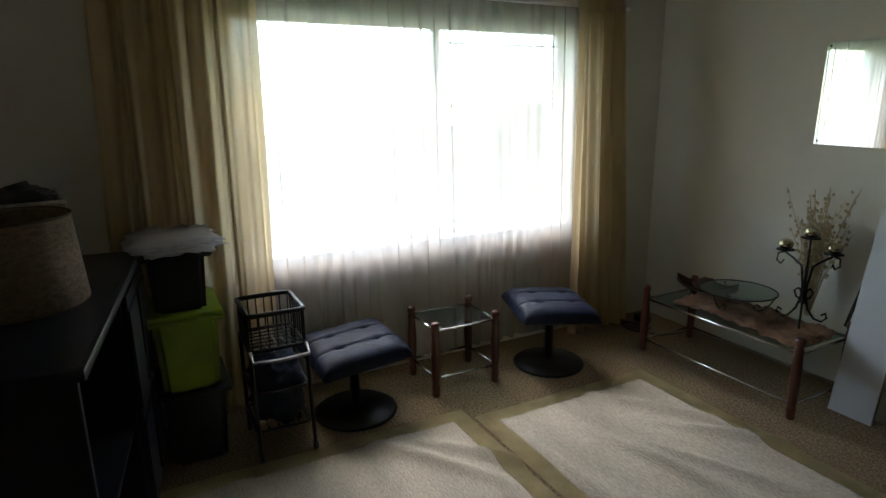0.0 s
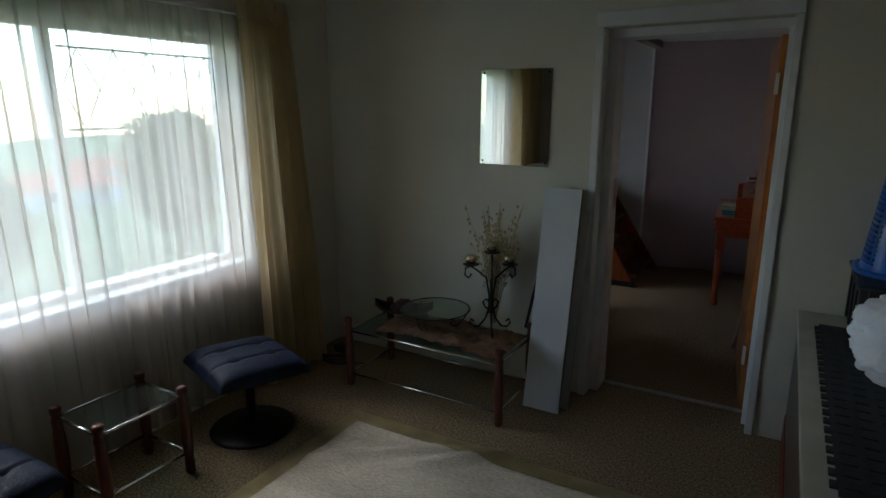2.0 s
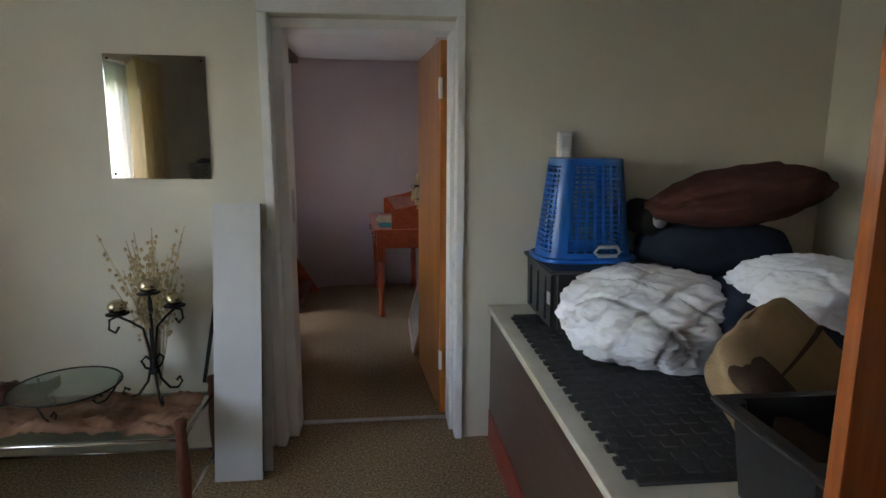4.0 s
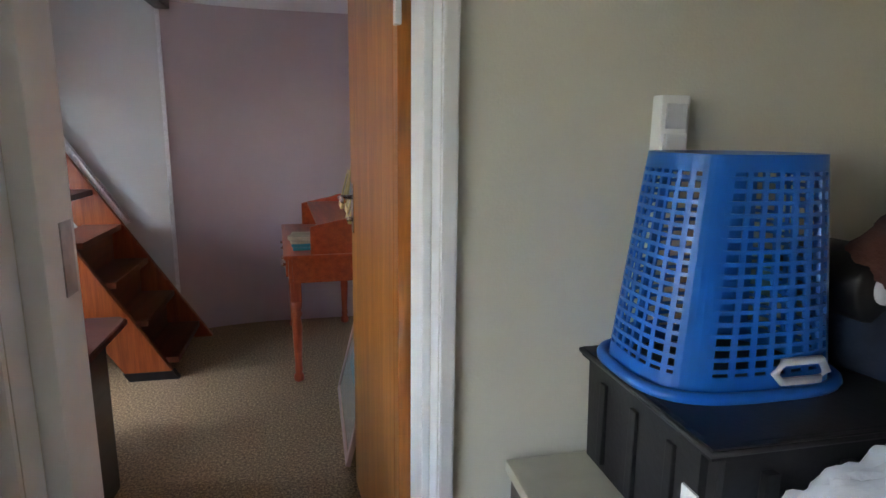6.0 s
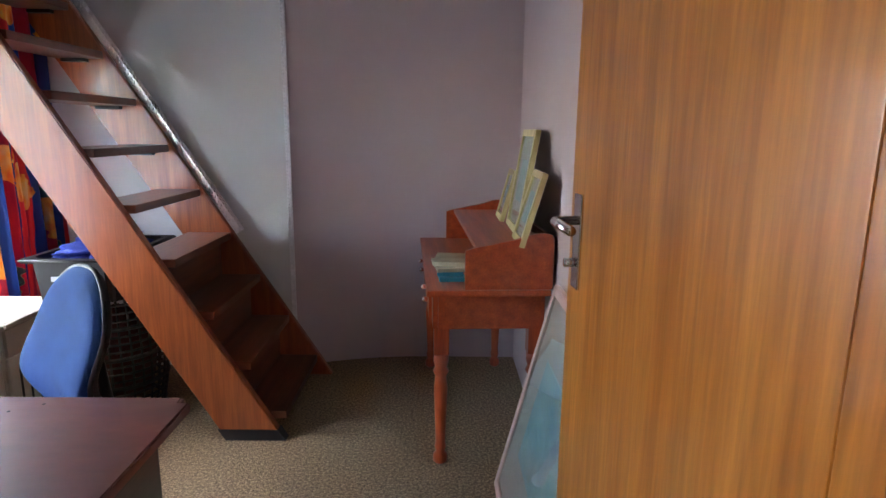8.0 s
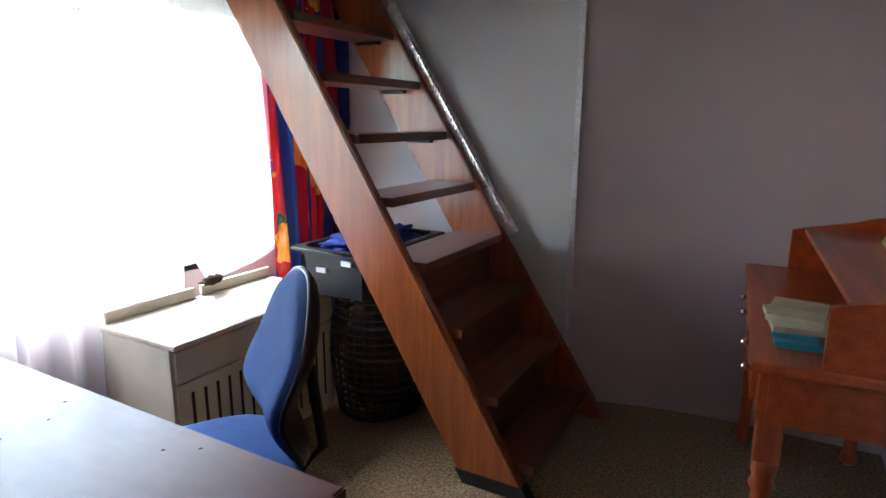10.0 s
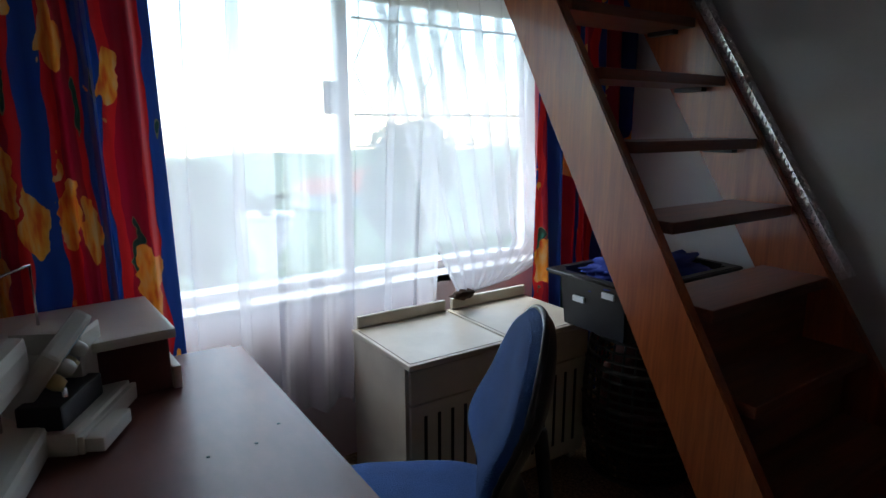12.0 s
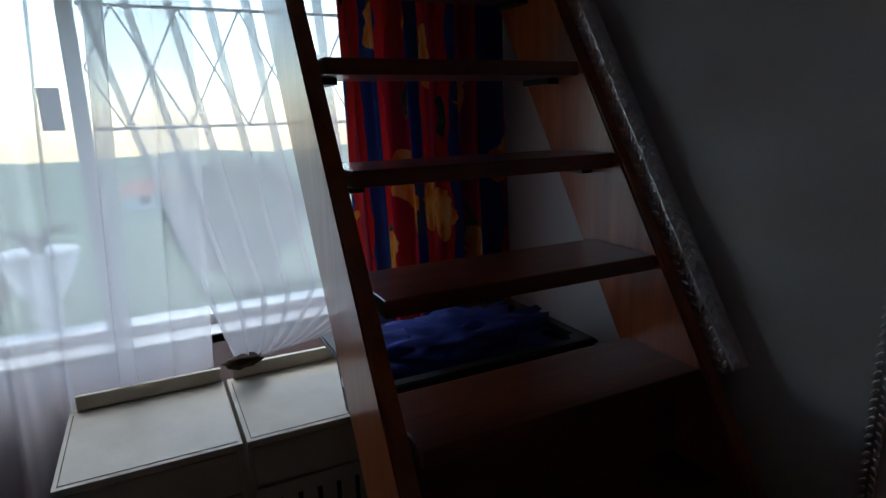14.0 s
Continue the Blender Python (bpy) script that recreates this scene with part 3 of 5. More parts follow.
def drape(name, y0, y1, yb0, yb1, z0, z1, x, folds, amp, material, label, seed=0, over=0.0, uv=False, cat="curtain"):
    """Hanging cloth with deep folds that wander a little on the way down."""
    rnd = random.Random(seed)
    ph = [rnd.uniform(0, 6.28) for _ in range(4)]
    wob = [rnd.uniform(0.6, 1.4) for _ in range(4)]
    def fn(u, v):
        lo, hi = y0 + (yb0 - y0) * (1 - v), y1 + (yb1 - y1) * (1 - v)
        s = u * folds * 2 * math.pi
        a = amp * (0.75 + 0.35 * math.sin(u * 9 + ph[0]))
        yy = lo + (hi - lo) * u + 0.25 * amp * math.sin(s * 0.5 + ph[1] + 1.5 * v) + over * (0.6 + 0.6 * math.sin(u * 14 + ph[0])) * math.sin(s + 1.1 + 0.5 * math.sin(3 * v + ph[3]))
        xx = x + a * math.sin(s + 0.9 * math.sin(2.2 * v * wob[0] + ph[2])) + 0.4 * a * math.sin(s * 2.3 + ph[3] + 1.7 * v)
        return (xx, yy, z0 + (z1 - z0) * v + 0.006 * math.sin(s * 0.7) * (1 - v))
    width = (y1 - y0) * 1.8
    bm = sheet(int(folds * 14), 22, fn, uvscale=(width, z1 - z0) if uv else None)
    return bm


def rod(name, y0, y1, x, z, label):
    r = thing(name, (x, y0, z), label, "curtain rod")
    part("pole", tube([(0, 0, 0), (0, y1 - y0, 0)], 0.011), M["white"], r)
    for y in (0.03, y1 - y0 - 0.03):
        part("bracket", box((WX - x + 0.001, y - 0.01, -0.012), (0.0, y + 0.01, 0.012), 0.003), M["white"], r)
    return r


def hung(name, bm, material, label, head=None, cat="curtain"):
    ob = single(name, bm, material, label, cat)
    if head:
        part("heading", head, material, ob, "gathered heading tape")
    return ob


# ---- first room: curtains ----
rod("curtain_rod", 1.28, 4.2, WX + 0.12, 2.075, "thin white curtain rail above the window")
hung("net_curtain", drape("", 1.80, 3.98, 1.80, 4.0, 0.06, 2.08, WX + 0.075, 25, 0.016, None, "", 3, over=0.022), M["net"], "cream net curtain in soft folds, hanging to the floor", cat="net curtain")
hung("curtain", drape("", 1.28, 1.93, 1.22, 1.90, 0.04, 2.1, WX + 0.16, 7, 0.05, None, "", 5), M["drape"], "gold lined curtain drawn aside, glowing at its edge",
     drape("", 1.28, 1.93, 1.28, 1.93, 2.04, 2.14, WX + 0.19, 13, 0.02, None, "", 6))
hung("curtain", drape("", 3.76, 4.13, 3.78, 4.28, 0.04, 2.1, WX + 0.16, 5, 0.045, None, "", 8), M["drape"], "tan lined curtain drawn aside beside the corner",
     drape("", 3.74, 4.08, 3.74, 4.08, 2.04, 2.15, WX + 0.19, 8, 0.03, None, "", 9))

# ---- second room: curtains ----
rod("curtain_rod", 5.1, 7.69, WX + 0.13, 2.04, "thin white curtain rail above the window")
hung("net_curtain", drape("", 5.50, 6.75, 5.50, 6.66, 0.30, 2.05, WX + 0.13, 9, 0.028, None, "", 12, over=0.042), M["net2"], "white net curtain in loose folds over the window", cat="net curtain")


def swag(u, v):
    # gathered cloth pulled into a knot on the cabinet
    s = u * 9 * 2 * math.pi
    left = 6.77 - 0.02 - 0.40 * v ** 0.85
    right = 6.77 + 0.02 + 0.58 * min(1.0, v * 7.0) ** 0.45
    w = right - left
    sag = 0.10 * (1 - min(1.0, v * 7.0)) * u
    return (WX + 0.10 + 0.02 * math.sin(s + 1.5 * v) * (0.35 + w * 0.5) + 0.09 * max(0.0, 1 - v * 6), left + w * u + 0.035 * w * math.sin(s + 1.2), 0.625 + 1.42 * v + sag * 0.3)


hung("net_curtain", sheet(130, 60, swag), M["net2"], "white net curtain gathered into a knot above the low cabinet", cat="net curtain")
hung("printed_curtain", drape("", 5.18, 5.72, 5.16, 5.74, 0.05, 2.06, WX + 0.18, 5, 0.045, None, "", 14, uv=True), M["floral"], "red and navy curtain printed with yellow tulips")
hung("printed_curtain", drape("", 7.10, 7.69, 7.16, 7.70, 0.05, 2.06, WX + 0.17, 6.5, 0.045, None, "", 15, uv=True), M["floral"], "red and navy tulip-print curtain behind the ladder stair")

# ---- outside ----
def hill(u, v):
    x, y = -2.2 - 600 * u ** 1.5, -500 + 1000 * v
    return (x, y, -4.5 + 0.04 * x + 0.012 * -x * max(0, noise.noise(Vector((x / 90, y / 90, 0))) + 0.3))


ground = structure("ground", sheet(60, 60, hill), M["grass"], "hazy green garden and far slopes")


def tree(x, y, h, seed):
    rnd = random.Random(seed)
    t = thing("tree", (x, y, -4.6 + 0.04 * x), "leafy garden tree seen hazily through the net", "tree", "garden trees")
    tr = tube([(0, 0, 0), (0.1, 0.05, h * 0.3), (0, 0.1, h * 0.6)], lambda k: 0.22 * (1 - 0.7 * k))
    for k in range(5):
        a = rnd.uniform(0, 6.28)
        tube([(0, 0.05, h * 0.4), (math.cos(a) * h * 0.15, math.sin(a) * h * 0.15, h * 0.6), (math.cos(a) * h * 0.28, math.sin(a) * h * 0.28, h * 0.75)], lambda q: 0.08 * (1 - 0.7 * q), 6, tr)
    part("trunk", tr, M["bowl"], t)
    verts, faces = [], []
    for k in range(2600):
        a, r, z = rnd.uniform(0, 6.28), rnd.random() ** 0.6, rnd.uniform(-1, 1)
        rr = h * 0.36 * r * math.sqrt(1 - z * z * 0.8) * (0.8 + 0.4 * math.sin(3 * a + seed))
        p = Vector((rr * math.cos(a), rr * math.sin(a), h * 0.68 + z * h * 0.3))
        d1 = Vector((rnd.uniform(-1, 1), rnd.uniform(-1, 1), rnd.uniform(-1, 1))).normalized() * rnd.uniform(0.14, 0.3) * h / 5
        d2 = d1.cross(Vector((rnd.uniform(-1, 1), rnd.uniform(-1, 1), 1))).normalized() * 0.13 * h / 5
        i = len(verts)
        verts += [p - d1, p + d2, p + d1, p - d2]
        faces.append((i, i + 1, i + 2, i + 3))
    me = bpy.data.meshes.new("crown")
    me.from_pydata(verts, [], faces)
    me.materials.append(M["leaf"])
    c = new("crown", me)
    c.parent = t


for k, (x, y, h) in enumerate(((-16, 2, 4.6), (-19, 9, 5.6), (-27, 22, 7.2), (-24, -2, 5.4), (-22, 18, 5.2), (-26, 11, 5.0), (-14, -4, 4.2), (-30, 24, 6.0), (-18, 22, 5.4))):
    tree(x, y, h, k)
for k, (x, y) in enumerate(((-55, 30), (-70, 8), (-80, 48))):
    hs = thing("house", (x, y, -4.6 + 0.04 * x), "distant house with a terracotta roof among the trees", "house", "far houses")
    part("wall", box((-3, -4, 0), (3, 4, 1.9)), M["stone"], hs)
    rf = bmesh.new()
    vs = [rf.verts.new(p) for p in ((-3.4, -4.4, 1.85), (3.4, -4.4, 1.85), (3.4, 4.4, 1.85), (-3.4, 4.4, 1.85), (0, -3.2, 3.1), (0, 3.2, 3.1))]
    for q in ((0, 1, 4), (1, 2, 5, 4), (2, 3, 5), (3, 0, 4, 5), (0, 3, 2, 1)):
        rf.faces.new([vs[i] for i in q])
    part("roof", rf, M["brick"], hs)
    for yy in (-2, 2):
        part("window", box((3.0, yy - 0.5, 0.8), (3.04, yy + 0.5, 1.6)), M["dark"], hs)
led = box((-2.35, 5.0, -3.0), (-1.95, 8.2, 0.56), 0.01)
structure("parapet", led, M["stone"], "pale outer ledge below the window")
urn = thing("garden_urn", (-2.07, 6.20, 0.56), "white cast-stone urn with a spiky plant on the ledge", "urn")
part("bowl", lathe([(0.09, 0), (0.09, 0.03), (0.055, 0.06), (0.035, 0.11), (0.05, 0.15), (0.035, 0.18), (0.08, 0.24), (0.115, 0.33), (0.125, 0.37), (0.11, 0.375), (0.0, 0.36)]), M["stone"], urn)
lf = bmesh.new()
for k in range(16):
    a = k * 2.4
    c, s = math.cos(a), math.sin(a)
    tube([(0, 0, 0.36), (0.06 * c, 0.06 * s, 0.44), (0.15 * c, 0.15 * s, 0.47 - 0.02 * (k % 3))], lambda q: 0.012 * (1.05 - q), 5, lf)
part("leaf", lf, M["leaf"], urn)


# ---- the inner door ----
door = thing("door_1", pose(0.974, 4.905, 0.006, 0, 0, 95.0), "open varnished wooden door swung into the far room", "door", kind="structure")
# local x runs from the hinge to the free edge, y is the thickness
for k, (a, b) in enumerate(((0.0, 0.05), (0.052, 0.76))):
    part("leaf" if k else "lipping", box((a, -0.02, 0), (b, 0.02, 1.925), 0.002), M["door"], door)
part("core", box((0.003, -0.016, 0.003), (0.757, 0.016, 1.922)), M["door"], door)
hp = part("handle_plate", box((0.69, 0.02, 1.04), (0.73, 0.025, 1.22), 0.004), M["chrome"], door)
part("handle", tube([(0.71, 0.022, 1.17), (0.71, 0.065, 1.17), (0.70, 0.07, 1.17), (0.60, 0.07, 1.168)], 0.009), M["chrome"], hp, "chrome lever handle")
part("keyhole", lathe([(0.009, 0), (0.009, 0.02), (0.0, 0.021)], 12, m=pose(0.71, 0.025, 1.09, -90, 0, 0)), M["chrome"], hp)
for z in (0.25, 1.65):
    part("hinge", box((-0.012, 0.012, z), (0.012, 0.028, z + 0.1), 0.003), M["white"], door)

# ---- rugs ----
def rug(name, x0, y0, x1, y1, seed, label):
    def h(x, y):
        r = 0.0
        for k in range(6):
            cx, cy, a = random.Random(seed * 9 + k).uniform(x0 + 0.3, x1 - 0.4), y0 + (y1 - y0) * (0.12 + 0.16 * k), 0.1 + 0.13 * k
            d = (y - cy) * math.cos(a) - (x - cx) * math.sin(a)
            e = (y - cy) * math.sin(a) + (x - cx) * math.cos(a)
            r += 0.03 * math.exp(-(d / 0.04) ** 2) * math.exp(-(e / 0.36) ** 2)
        return 0.006 + r + 0.002 * noise.noise(Vector((x * 4, y * 4, seed)))
    t = thing(name, (0, 0, 0), label, "rug", "floor rugs")
    b = 0.085
    n = int((y1 - y0 - 2 * b) / 0.016)
    part("weave", sheet(120, n * 2, lambda u, v: (x0 + b + (x1 - x0 - 2 * b) * u, y0 + b + (y1 - y0 - 2 * b) * v,
         h(x0 + b + (x1 - x0 - 2 * b) * u, y0 + b + (y1 - y0 - 2 * b) * v) + 0.006 * (round(v * n * 2) % 2))), M["rug"], t, "cream ribbed weave, rumpled")
    for lo, hi in (((x0, y0), (x1, y0 + b)), ((x0, y1 - b), (x1, y1)), ((x0, y0 + b), (x0 + b, y1 - b)), ((x1 - b, y0 + b), (x1, y1 - b))):
        part("border", sheet(60, 14, lambda u, v, lo=lo, hi=hi: (lo[0] + (hi[0] - lo[0]) * u, lo[1] + (hi[1] - lo[1]) * v, h(lo[0] + (hi[0] - lo[0]) * u, lo[1] + (hi[1] - lo[1]) * v) + 0.004), thick=0.006), M["rug_edge"], t, "flat tan border")


rug("rug", -0.94, 1.30, 0.95, 2.70, 3, "cream ribbed rug with a tan border on the carpet")
rug("rug", -0.84, 2.72, 0.80, 3.84, 5, "rumpled cream ribbed rug with a tan border")

# ---- footstools ----
def stool(x, y, rz, pad_rz, sx, sy, z, tilt, label):
    t = thing("footstool", pose(x, y, 0, 0, 0, rz), label, "footstool", "matching footstools")
    part("base", lathe([(0.205, 0), (0.21, 0.008), (0.20, 0.018), (0.08, 0.032), (0.03, 0.04), (0.0, 0.04)], 40), M["black_metal"], t, "black round steel base")
    part("column", lathe([(0.024, 0.03), (0.024, z - 0.1), (0.05, z - 0.09), (0.05, z - 0.07)], 16), M["black_metal"], t)
    m = pose(0, 0, z, tilt[0], tilt[1], pad_rz)
    bm = bmesh.new()
    def top(u, v):
        px, py = (u - 0.5) * 2, (v - 0.5) * 2
        e = (1 - abs(px) ** 5) ** 0.4 * (1 - abs(py) ** 5) ** 0.4
        zz = -0.06 + 0.085 * e
        zz -= 0.014 * (math.exp(-((px - 0.33) / 0.03) ** 2) + math.exp(-((px + 0.33) / 0.03) ** 2)) * e
        for bx in (-0.33, 0.33):
            for by in (-0.4, 0.4):
                zz -= 0.016 * math.exp(-(((px - bx) / 0.09) ** 2 + ((py - by) / 0.09) ** 2))
        k = 1 + 0.03 * e
        return (px * sx / 2 * k, py * sy / 2 * k, zz)
    sheet(48, 48, top, bm)
    sheet(12, 12, lambda u, v: ((u - 0.5) * sx * 0.999, (v - 0.5) * sy * 0.999, -0.062 - 0.03 * ((1 - (2 * u - 1) ** 6) * (1 - (2 * v - 1) ** 6))), bm)
    bm.transform(m)
    p = part("pad", bm, M["leather"], t, "tufted navy leather pad")
    for bx in (-0.33, 0.33):
        for by in (-0.4, 0.4):
            part("button", lathe([(0.008, 0), (0.006, 0.004), (0, 0.005)], 10, m=m @ Matrix.Translation((bx * sx / 2, by * sy / 2, 0.004))), M["leather"], p)
    return t


stool(-1.20, 2.23, 0, 4, 0.42, 0.46, 0.385, (3, 4), "navy tufted leather footstool on a black disc base")
stool(-1.19, 3.44, 0, -16, 0.44, 0.46, 0.40, (-4, 3), "navy tufted leather footstool, tilted on its disc base")


# ---- glass tables with turned legs ----
def leg(h, r=0.021):
    return lathe([(r * 0.8, 0), (r * 1.1, 0.01), (r, 0.03), (r * 1.15, h * 0.13), (r * 0.95, h * 0.16), (r * 1.2, h * 0.4), (r * 1.2, h * 0.6), (r * 0.95, h * 0.8), (r * 1.1, h * 0.84),
                  (r * 0.85, h * 0.9), (r * 1.1, h * 0.93), (r * 1.1, h * 0.98), (r * 0.7, h), (0.0, h)], 16)


def glass_table(name, m, w, d, h, top, low, label, cat):
    t = thing(name, m, label, cat)
    for x in (0, w):
        for y in (0, d):
            lg = leg(h)
            lg.transform(Matrix.Translation((x, y, 0)))
            part("leg", lg, M["mahog"], t, "dark red turned wooden leg")
    for z in (top, low):
        part("rail", tube([(0, 0, z), (w, 0, z)], 0.007), M["chrome"], t, "chrome rail")
        part("rail", tube([(0, d, z), (w, d, z)], 0.007), M["chrome"], t, "chrome rail")
        part("rail", tube([(0, 0, z), (0, d, z)], 0.007), M["chrome"], t, "chrome rail")
        part("rail", tube([(w, 0, z), (w, d, z)], 0.007), M["chrome"], t, "chrome rail")
    g = part("glass_top", box((0.02, 0.004, top + 0.008), (w - 0.02, d - 0.004, top + 0.014), 0.002), M["tglass"], t, "tinted glass top")
    return t


glass_table("side_table", pose(-1.44, 2.66, 0), 0.30, 0.37, 0.42, 0.37, 0.10, "small glass side table with turned dark legs", "side table")
glass_table("coffee_table", pose(-1.06, 4.08, 0, 0, 0, 0), 0.96, 0.42, 0.425, 0.34, 0.075, "low glass coffee table with turned legs, crowded with ornaments", "coffee table")
ZT = 0.355


def cloth(u, v):
    x, y = -0.88 + 0.78 * u, 4.095 + 0.33 * v + 0.03 * math.sin(u * 5)
    z = ZT + 0.006 + 0.05 * abs(noise.noise(Vector((u * 5 + v * 2, v * 5, 2.2)))) + 0.03 * abs(noise.noise(Vector((u * 19, v * 9, 5))))
    return (x, y, z)


single("cloth", sheet(60, 30, cloth, thick=0.003), M["satin"], "crumpled copper satin cloth spread on the glass table", "cloth")
dish = thing("glass_dish", (-0.60, 4.29, ZT + 0.028), "round clear glass dish on a black wire stand", "dish")
part("dish", lathe([(0.0, 0.075), (0.10, 0.078), (0.19, 0.10), (0.20, 0.105), (0.19, 0.108), (0.10, 0.086), (0.0, 0.083)], 40), M["tglass"], dish)
part("rim", tube([(0.198 * math.cos(a), 0.198 * math.sin(a), 0.106) for a in np.linspace(0, 6.28, 48, endpoint=False)], 0.004, 6, closed=True), M["iron"], dish, "black wire rim")
for k in range(3):
    a = k * 2.09 + 0.5
    pts = [(r * math.cos(a), r * math.sin(a), z) for r, z in ((0.19, 0.10), (0.165, 0.05), (0.13, 0.01), (0.10, 0.0), (0.085, 0.02), (0.10, 0.04), (0.12, 0.03))]
    part("leg", tube(pts, 0.004, 6), M["iron"], dish, "scrolled wire leg")


def candelabra():
    t = thing("candle_holder", (-0.295, 4.385, ZT + 0.03), "wrought-iron candle holder with three brass balls", "candle holder")
    def scroll(a, pts, nm="arm"):
        return part(nm, tube([(r * math.cos(a), r * math.sin(a), z) for r, z in pts], 0.0055, 7), M["iron"], t)
    for k in range(3):
        a = radians(180 + k * 120)
        scroll(a, [(0.012, 0.14), (0.03, 0.07), (0.07, 0.015), (0.11, 0.0), (0.135, 0.02), (0.125, 0.045), (0.105, 0.035)], "foot")
        scroll(a, [(0.0, 0.12), (0.035, 0.13), (0.05, 0.16), (0.03, 0.18), (0.012, 0.165)], "scroll")
        top = 0.36 + (0.09 if k == 1 else 0.0)
        rr = 0.02 if k == 1 else 0.125
        scroll(a, [(0.012, 0.1), (0.012, 0.2), (0.03, 0.3), (rr * 0.6, top - 0.03), (rr, top - 0.005), (rr + 0.035, top - 0.02), (rr + 0.04, top - 0.06), (rr + 0.015, top - 0.075), (rr, top - 0.05)])
        part("cup", lathe([(0.012, 0), (0.044, 0.004), (0.046, 0.008), (0, 0.009)], 18, m=Matrix.Translation((rr * math.cos(a), rr * math.sin(a), top))), M["iron"], t)
        part("ball", lathe([(0.037 * math.sin(q), 0.029 - 0.029 * math.cos(q)) for q in np.linspace(0.01, 3.13, 14)], 20, m=Matrix.Translation((rr * math.cos(a), rr * math.sin(a), top + 0.008))), M["brass"], t, "brass ball candle")
    part("stem", tube([(0, 0, 0.1), (0, 0, 0.30)], 0.008), M["iron"], t)


candelabra()
rnd = random.Random(4)
tw = bmesh.new()
for k in range(40):
    a, s = rnd.uniform(0, 6.28), rnd.uniform(0.03, 0.19)
    h = rnd.uniform(0.42, 0.70)
    pts = [(0.01 * math.cos(a), 0.01 * math.sin(a), 0), (s * 0.3 * math.cos(a), s * 0.3 * math.sin(a), h * 0.5), (s * math.cos(a + 0.3), s * math.sin(a + 0.3) * 0.55, h)]
    tube(pts, 0.0016, 4, tw)
    for j in range(9):
        f = 0.5 + 0.5 * j / 9
        p = Vector(pts[1]).lerp(Vector(pts[2]), (f - 0.5) * 2) + Vector((rnd.uniform(-1, 1), rnd.uniform(-1, 1), rnd.uniform(-0.5, 1))) * 0.022
        blob((0.008, 0.007, 0.010), k + j, 0.2, 2, 2, 1, bm=tw, m=Matrix.Translation(p))
single("dried_bouquet", tw, M["twig"], "bunch of dried twigs with small buds behind the candle holder", "dried flowers", Matrix.Translation((-0.33, 4.50, ZT + 0.034)))
bw = thing("leaf_bowl", pose(-0.86, 4.36, ZT + 0.03, 0, 0, 20), "dark carved leaf-shaped bowl holding a knotted ornament", "bowl")
part("bowl", sheet(24, 14, lambda u, v: ((u - 0.5) * 0.36, (v - 0.5) * 0.17 * (1 - (2 * u - 1) ** 2) ** 0.7, 0.004 + 0.05 * (2 * u - 1) ** 4 + 0.09 * (v - 0.5) ** 2 * 2), thick=0.008), M["bowl"], bw)
part("ornament", blob((0.07, 0.06, 0.045), 3, 0.5, 2.5, 2, 3, m=Matrix.Translation((0.0, 0.0, 0.05))), M["bowl"], bw, "knotted dark ornament")

# ---- boards and mirror at the wall ----
bd = thing("board", pose(0.03, 4.345, 0.003, -11.5, 0, 0), "white laminated shelf board leaning against the wall", "board")
part("face", box((-0.10, -0.008, 0), (0.10, 0.008, 1.20), 0.001), M["plank"], bd)
part("edge_strip", box((0.1005, -0.008, 0), (0.104, 0.008, 1.20)), M["edge"], bd, "dark raw edge")
b2 = single("board", box((-0.11, -0.008, 0), (0.09, 0.008, 1.08), 0.001), M["plank"], "second pale board tucked behind the first", "board", pose(0.07, 4.42, 0.003, -10.5, 0, -3))
single("stick", box((-0.008, -0.004, 0), (0.008, 0.004, 0.56), 0.001), M["black_metal"], "thin dark metal strip leaning on the wall", "stick", pose(-0.14, 4.52, ZT + 0.03, -8, 9, 0))
mir = thing("mirror", pose(-0.285, NY - 0.008, 1.545, 0, 0.8, 0), "small frameless mirror screwed to the cream wall", "mirror")
part("glass", box((-0.208, -0.003, -0.26), (0.208, 0.003, 0.26), 0.002), M["mirror"], mir)
for x, z in ((-0.19, 0.24), (0.19, 0.24), (-0.19, -0.24), (0.19, -0.24)):
    part("screw", lathe([(0.006, 0), (0.004, 0.003), (0, 0.003)], 10, m=pose(x, -0.004, z, 90, 0, 0)), M["black_metal"], mir)

# ---- black cabinet with its things ----
CB = (-1.25, 0.75, -0.04, 1.20)
cab = thing("cabinet", pose(-0.04, 1.20, 0, 0, 0, -6.2) @ Matrix.Translation((CB[0] - CB[2], CB[1] - CB[3], 0)), "black painted open-fronted cabinet with a rounded top edge", "cabinet")
cw, cd = CB[2] - CB[0], CB[3] - CB[1]
part("top", box((-0.01, -0.01, 0.915), (cw + 0.012, cd + 0.022, 0.95), 0.014), M["black_wood"], cab, "top with a worn rounded edge")
for x in (0.0, cw * 0.42, cw - 0.022):
    part("side", box((x, 0, 0.0), (x + 0.022, cd, 0.914), 0.003), M["black_wood"], cab)
part("back", box((0, 0, 0.0), (cw, 0.012, 0.914)), M["black_wood"], cab)
for z in (0.05, 0.42):
    part("shelf", box((0.023, 0.013, z), (cw - 0.023, cd - 0.01, z + 0.022), 0.003), M["black_wood"], cab)
dr = part("door", box((0.03, cd + 0.001, 0.06), (cw * 0.42, cd + 0.02, 0.90), 0.004), M["black_wood"], cab, "black panelled door")
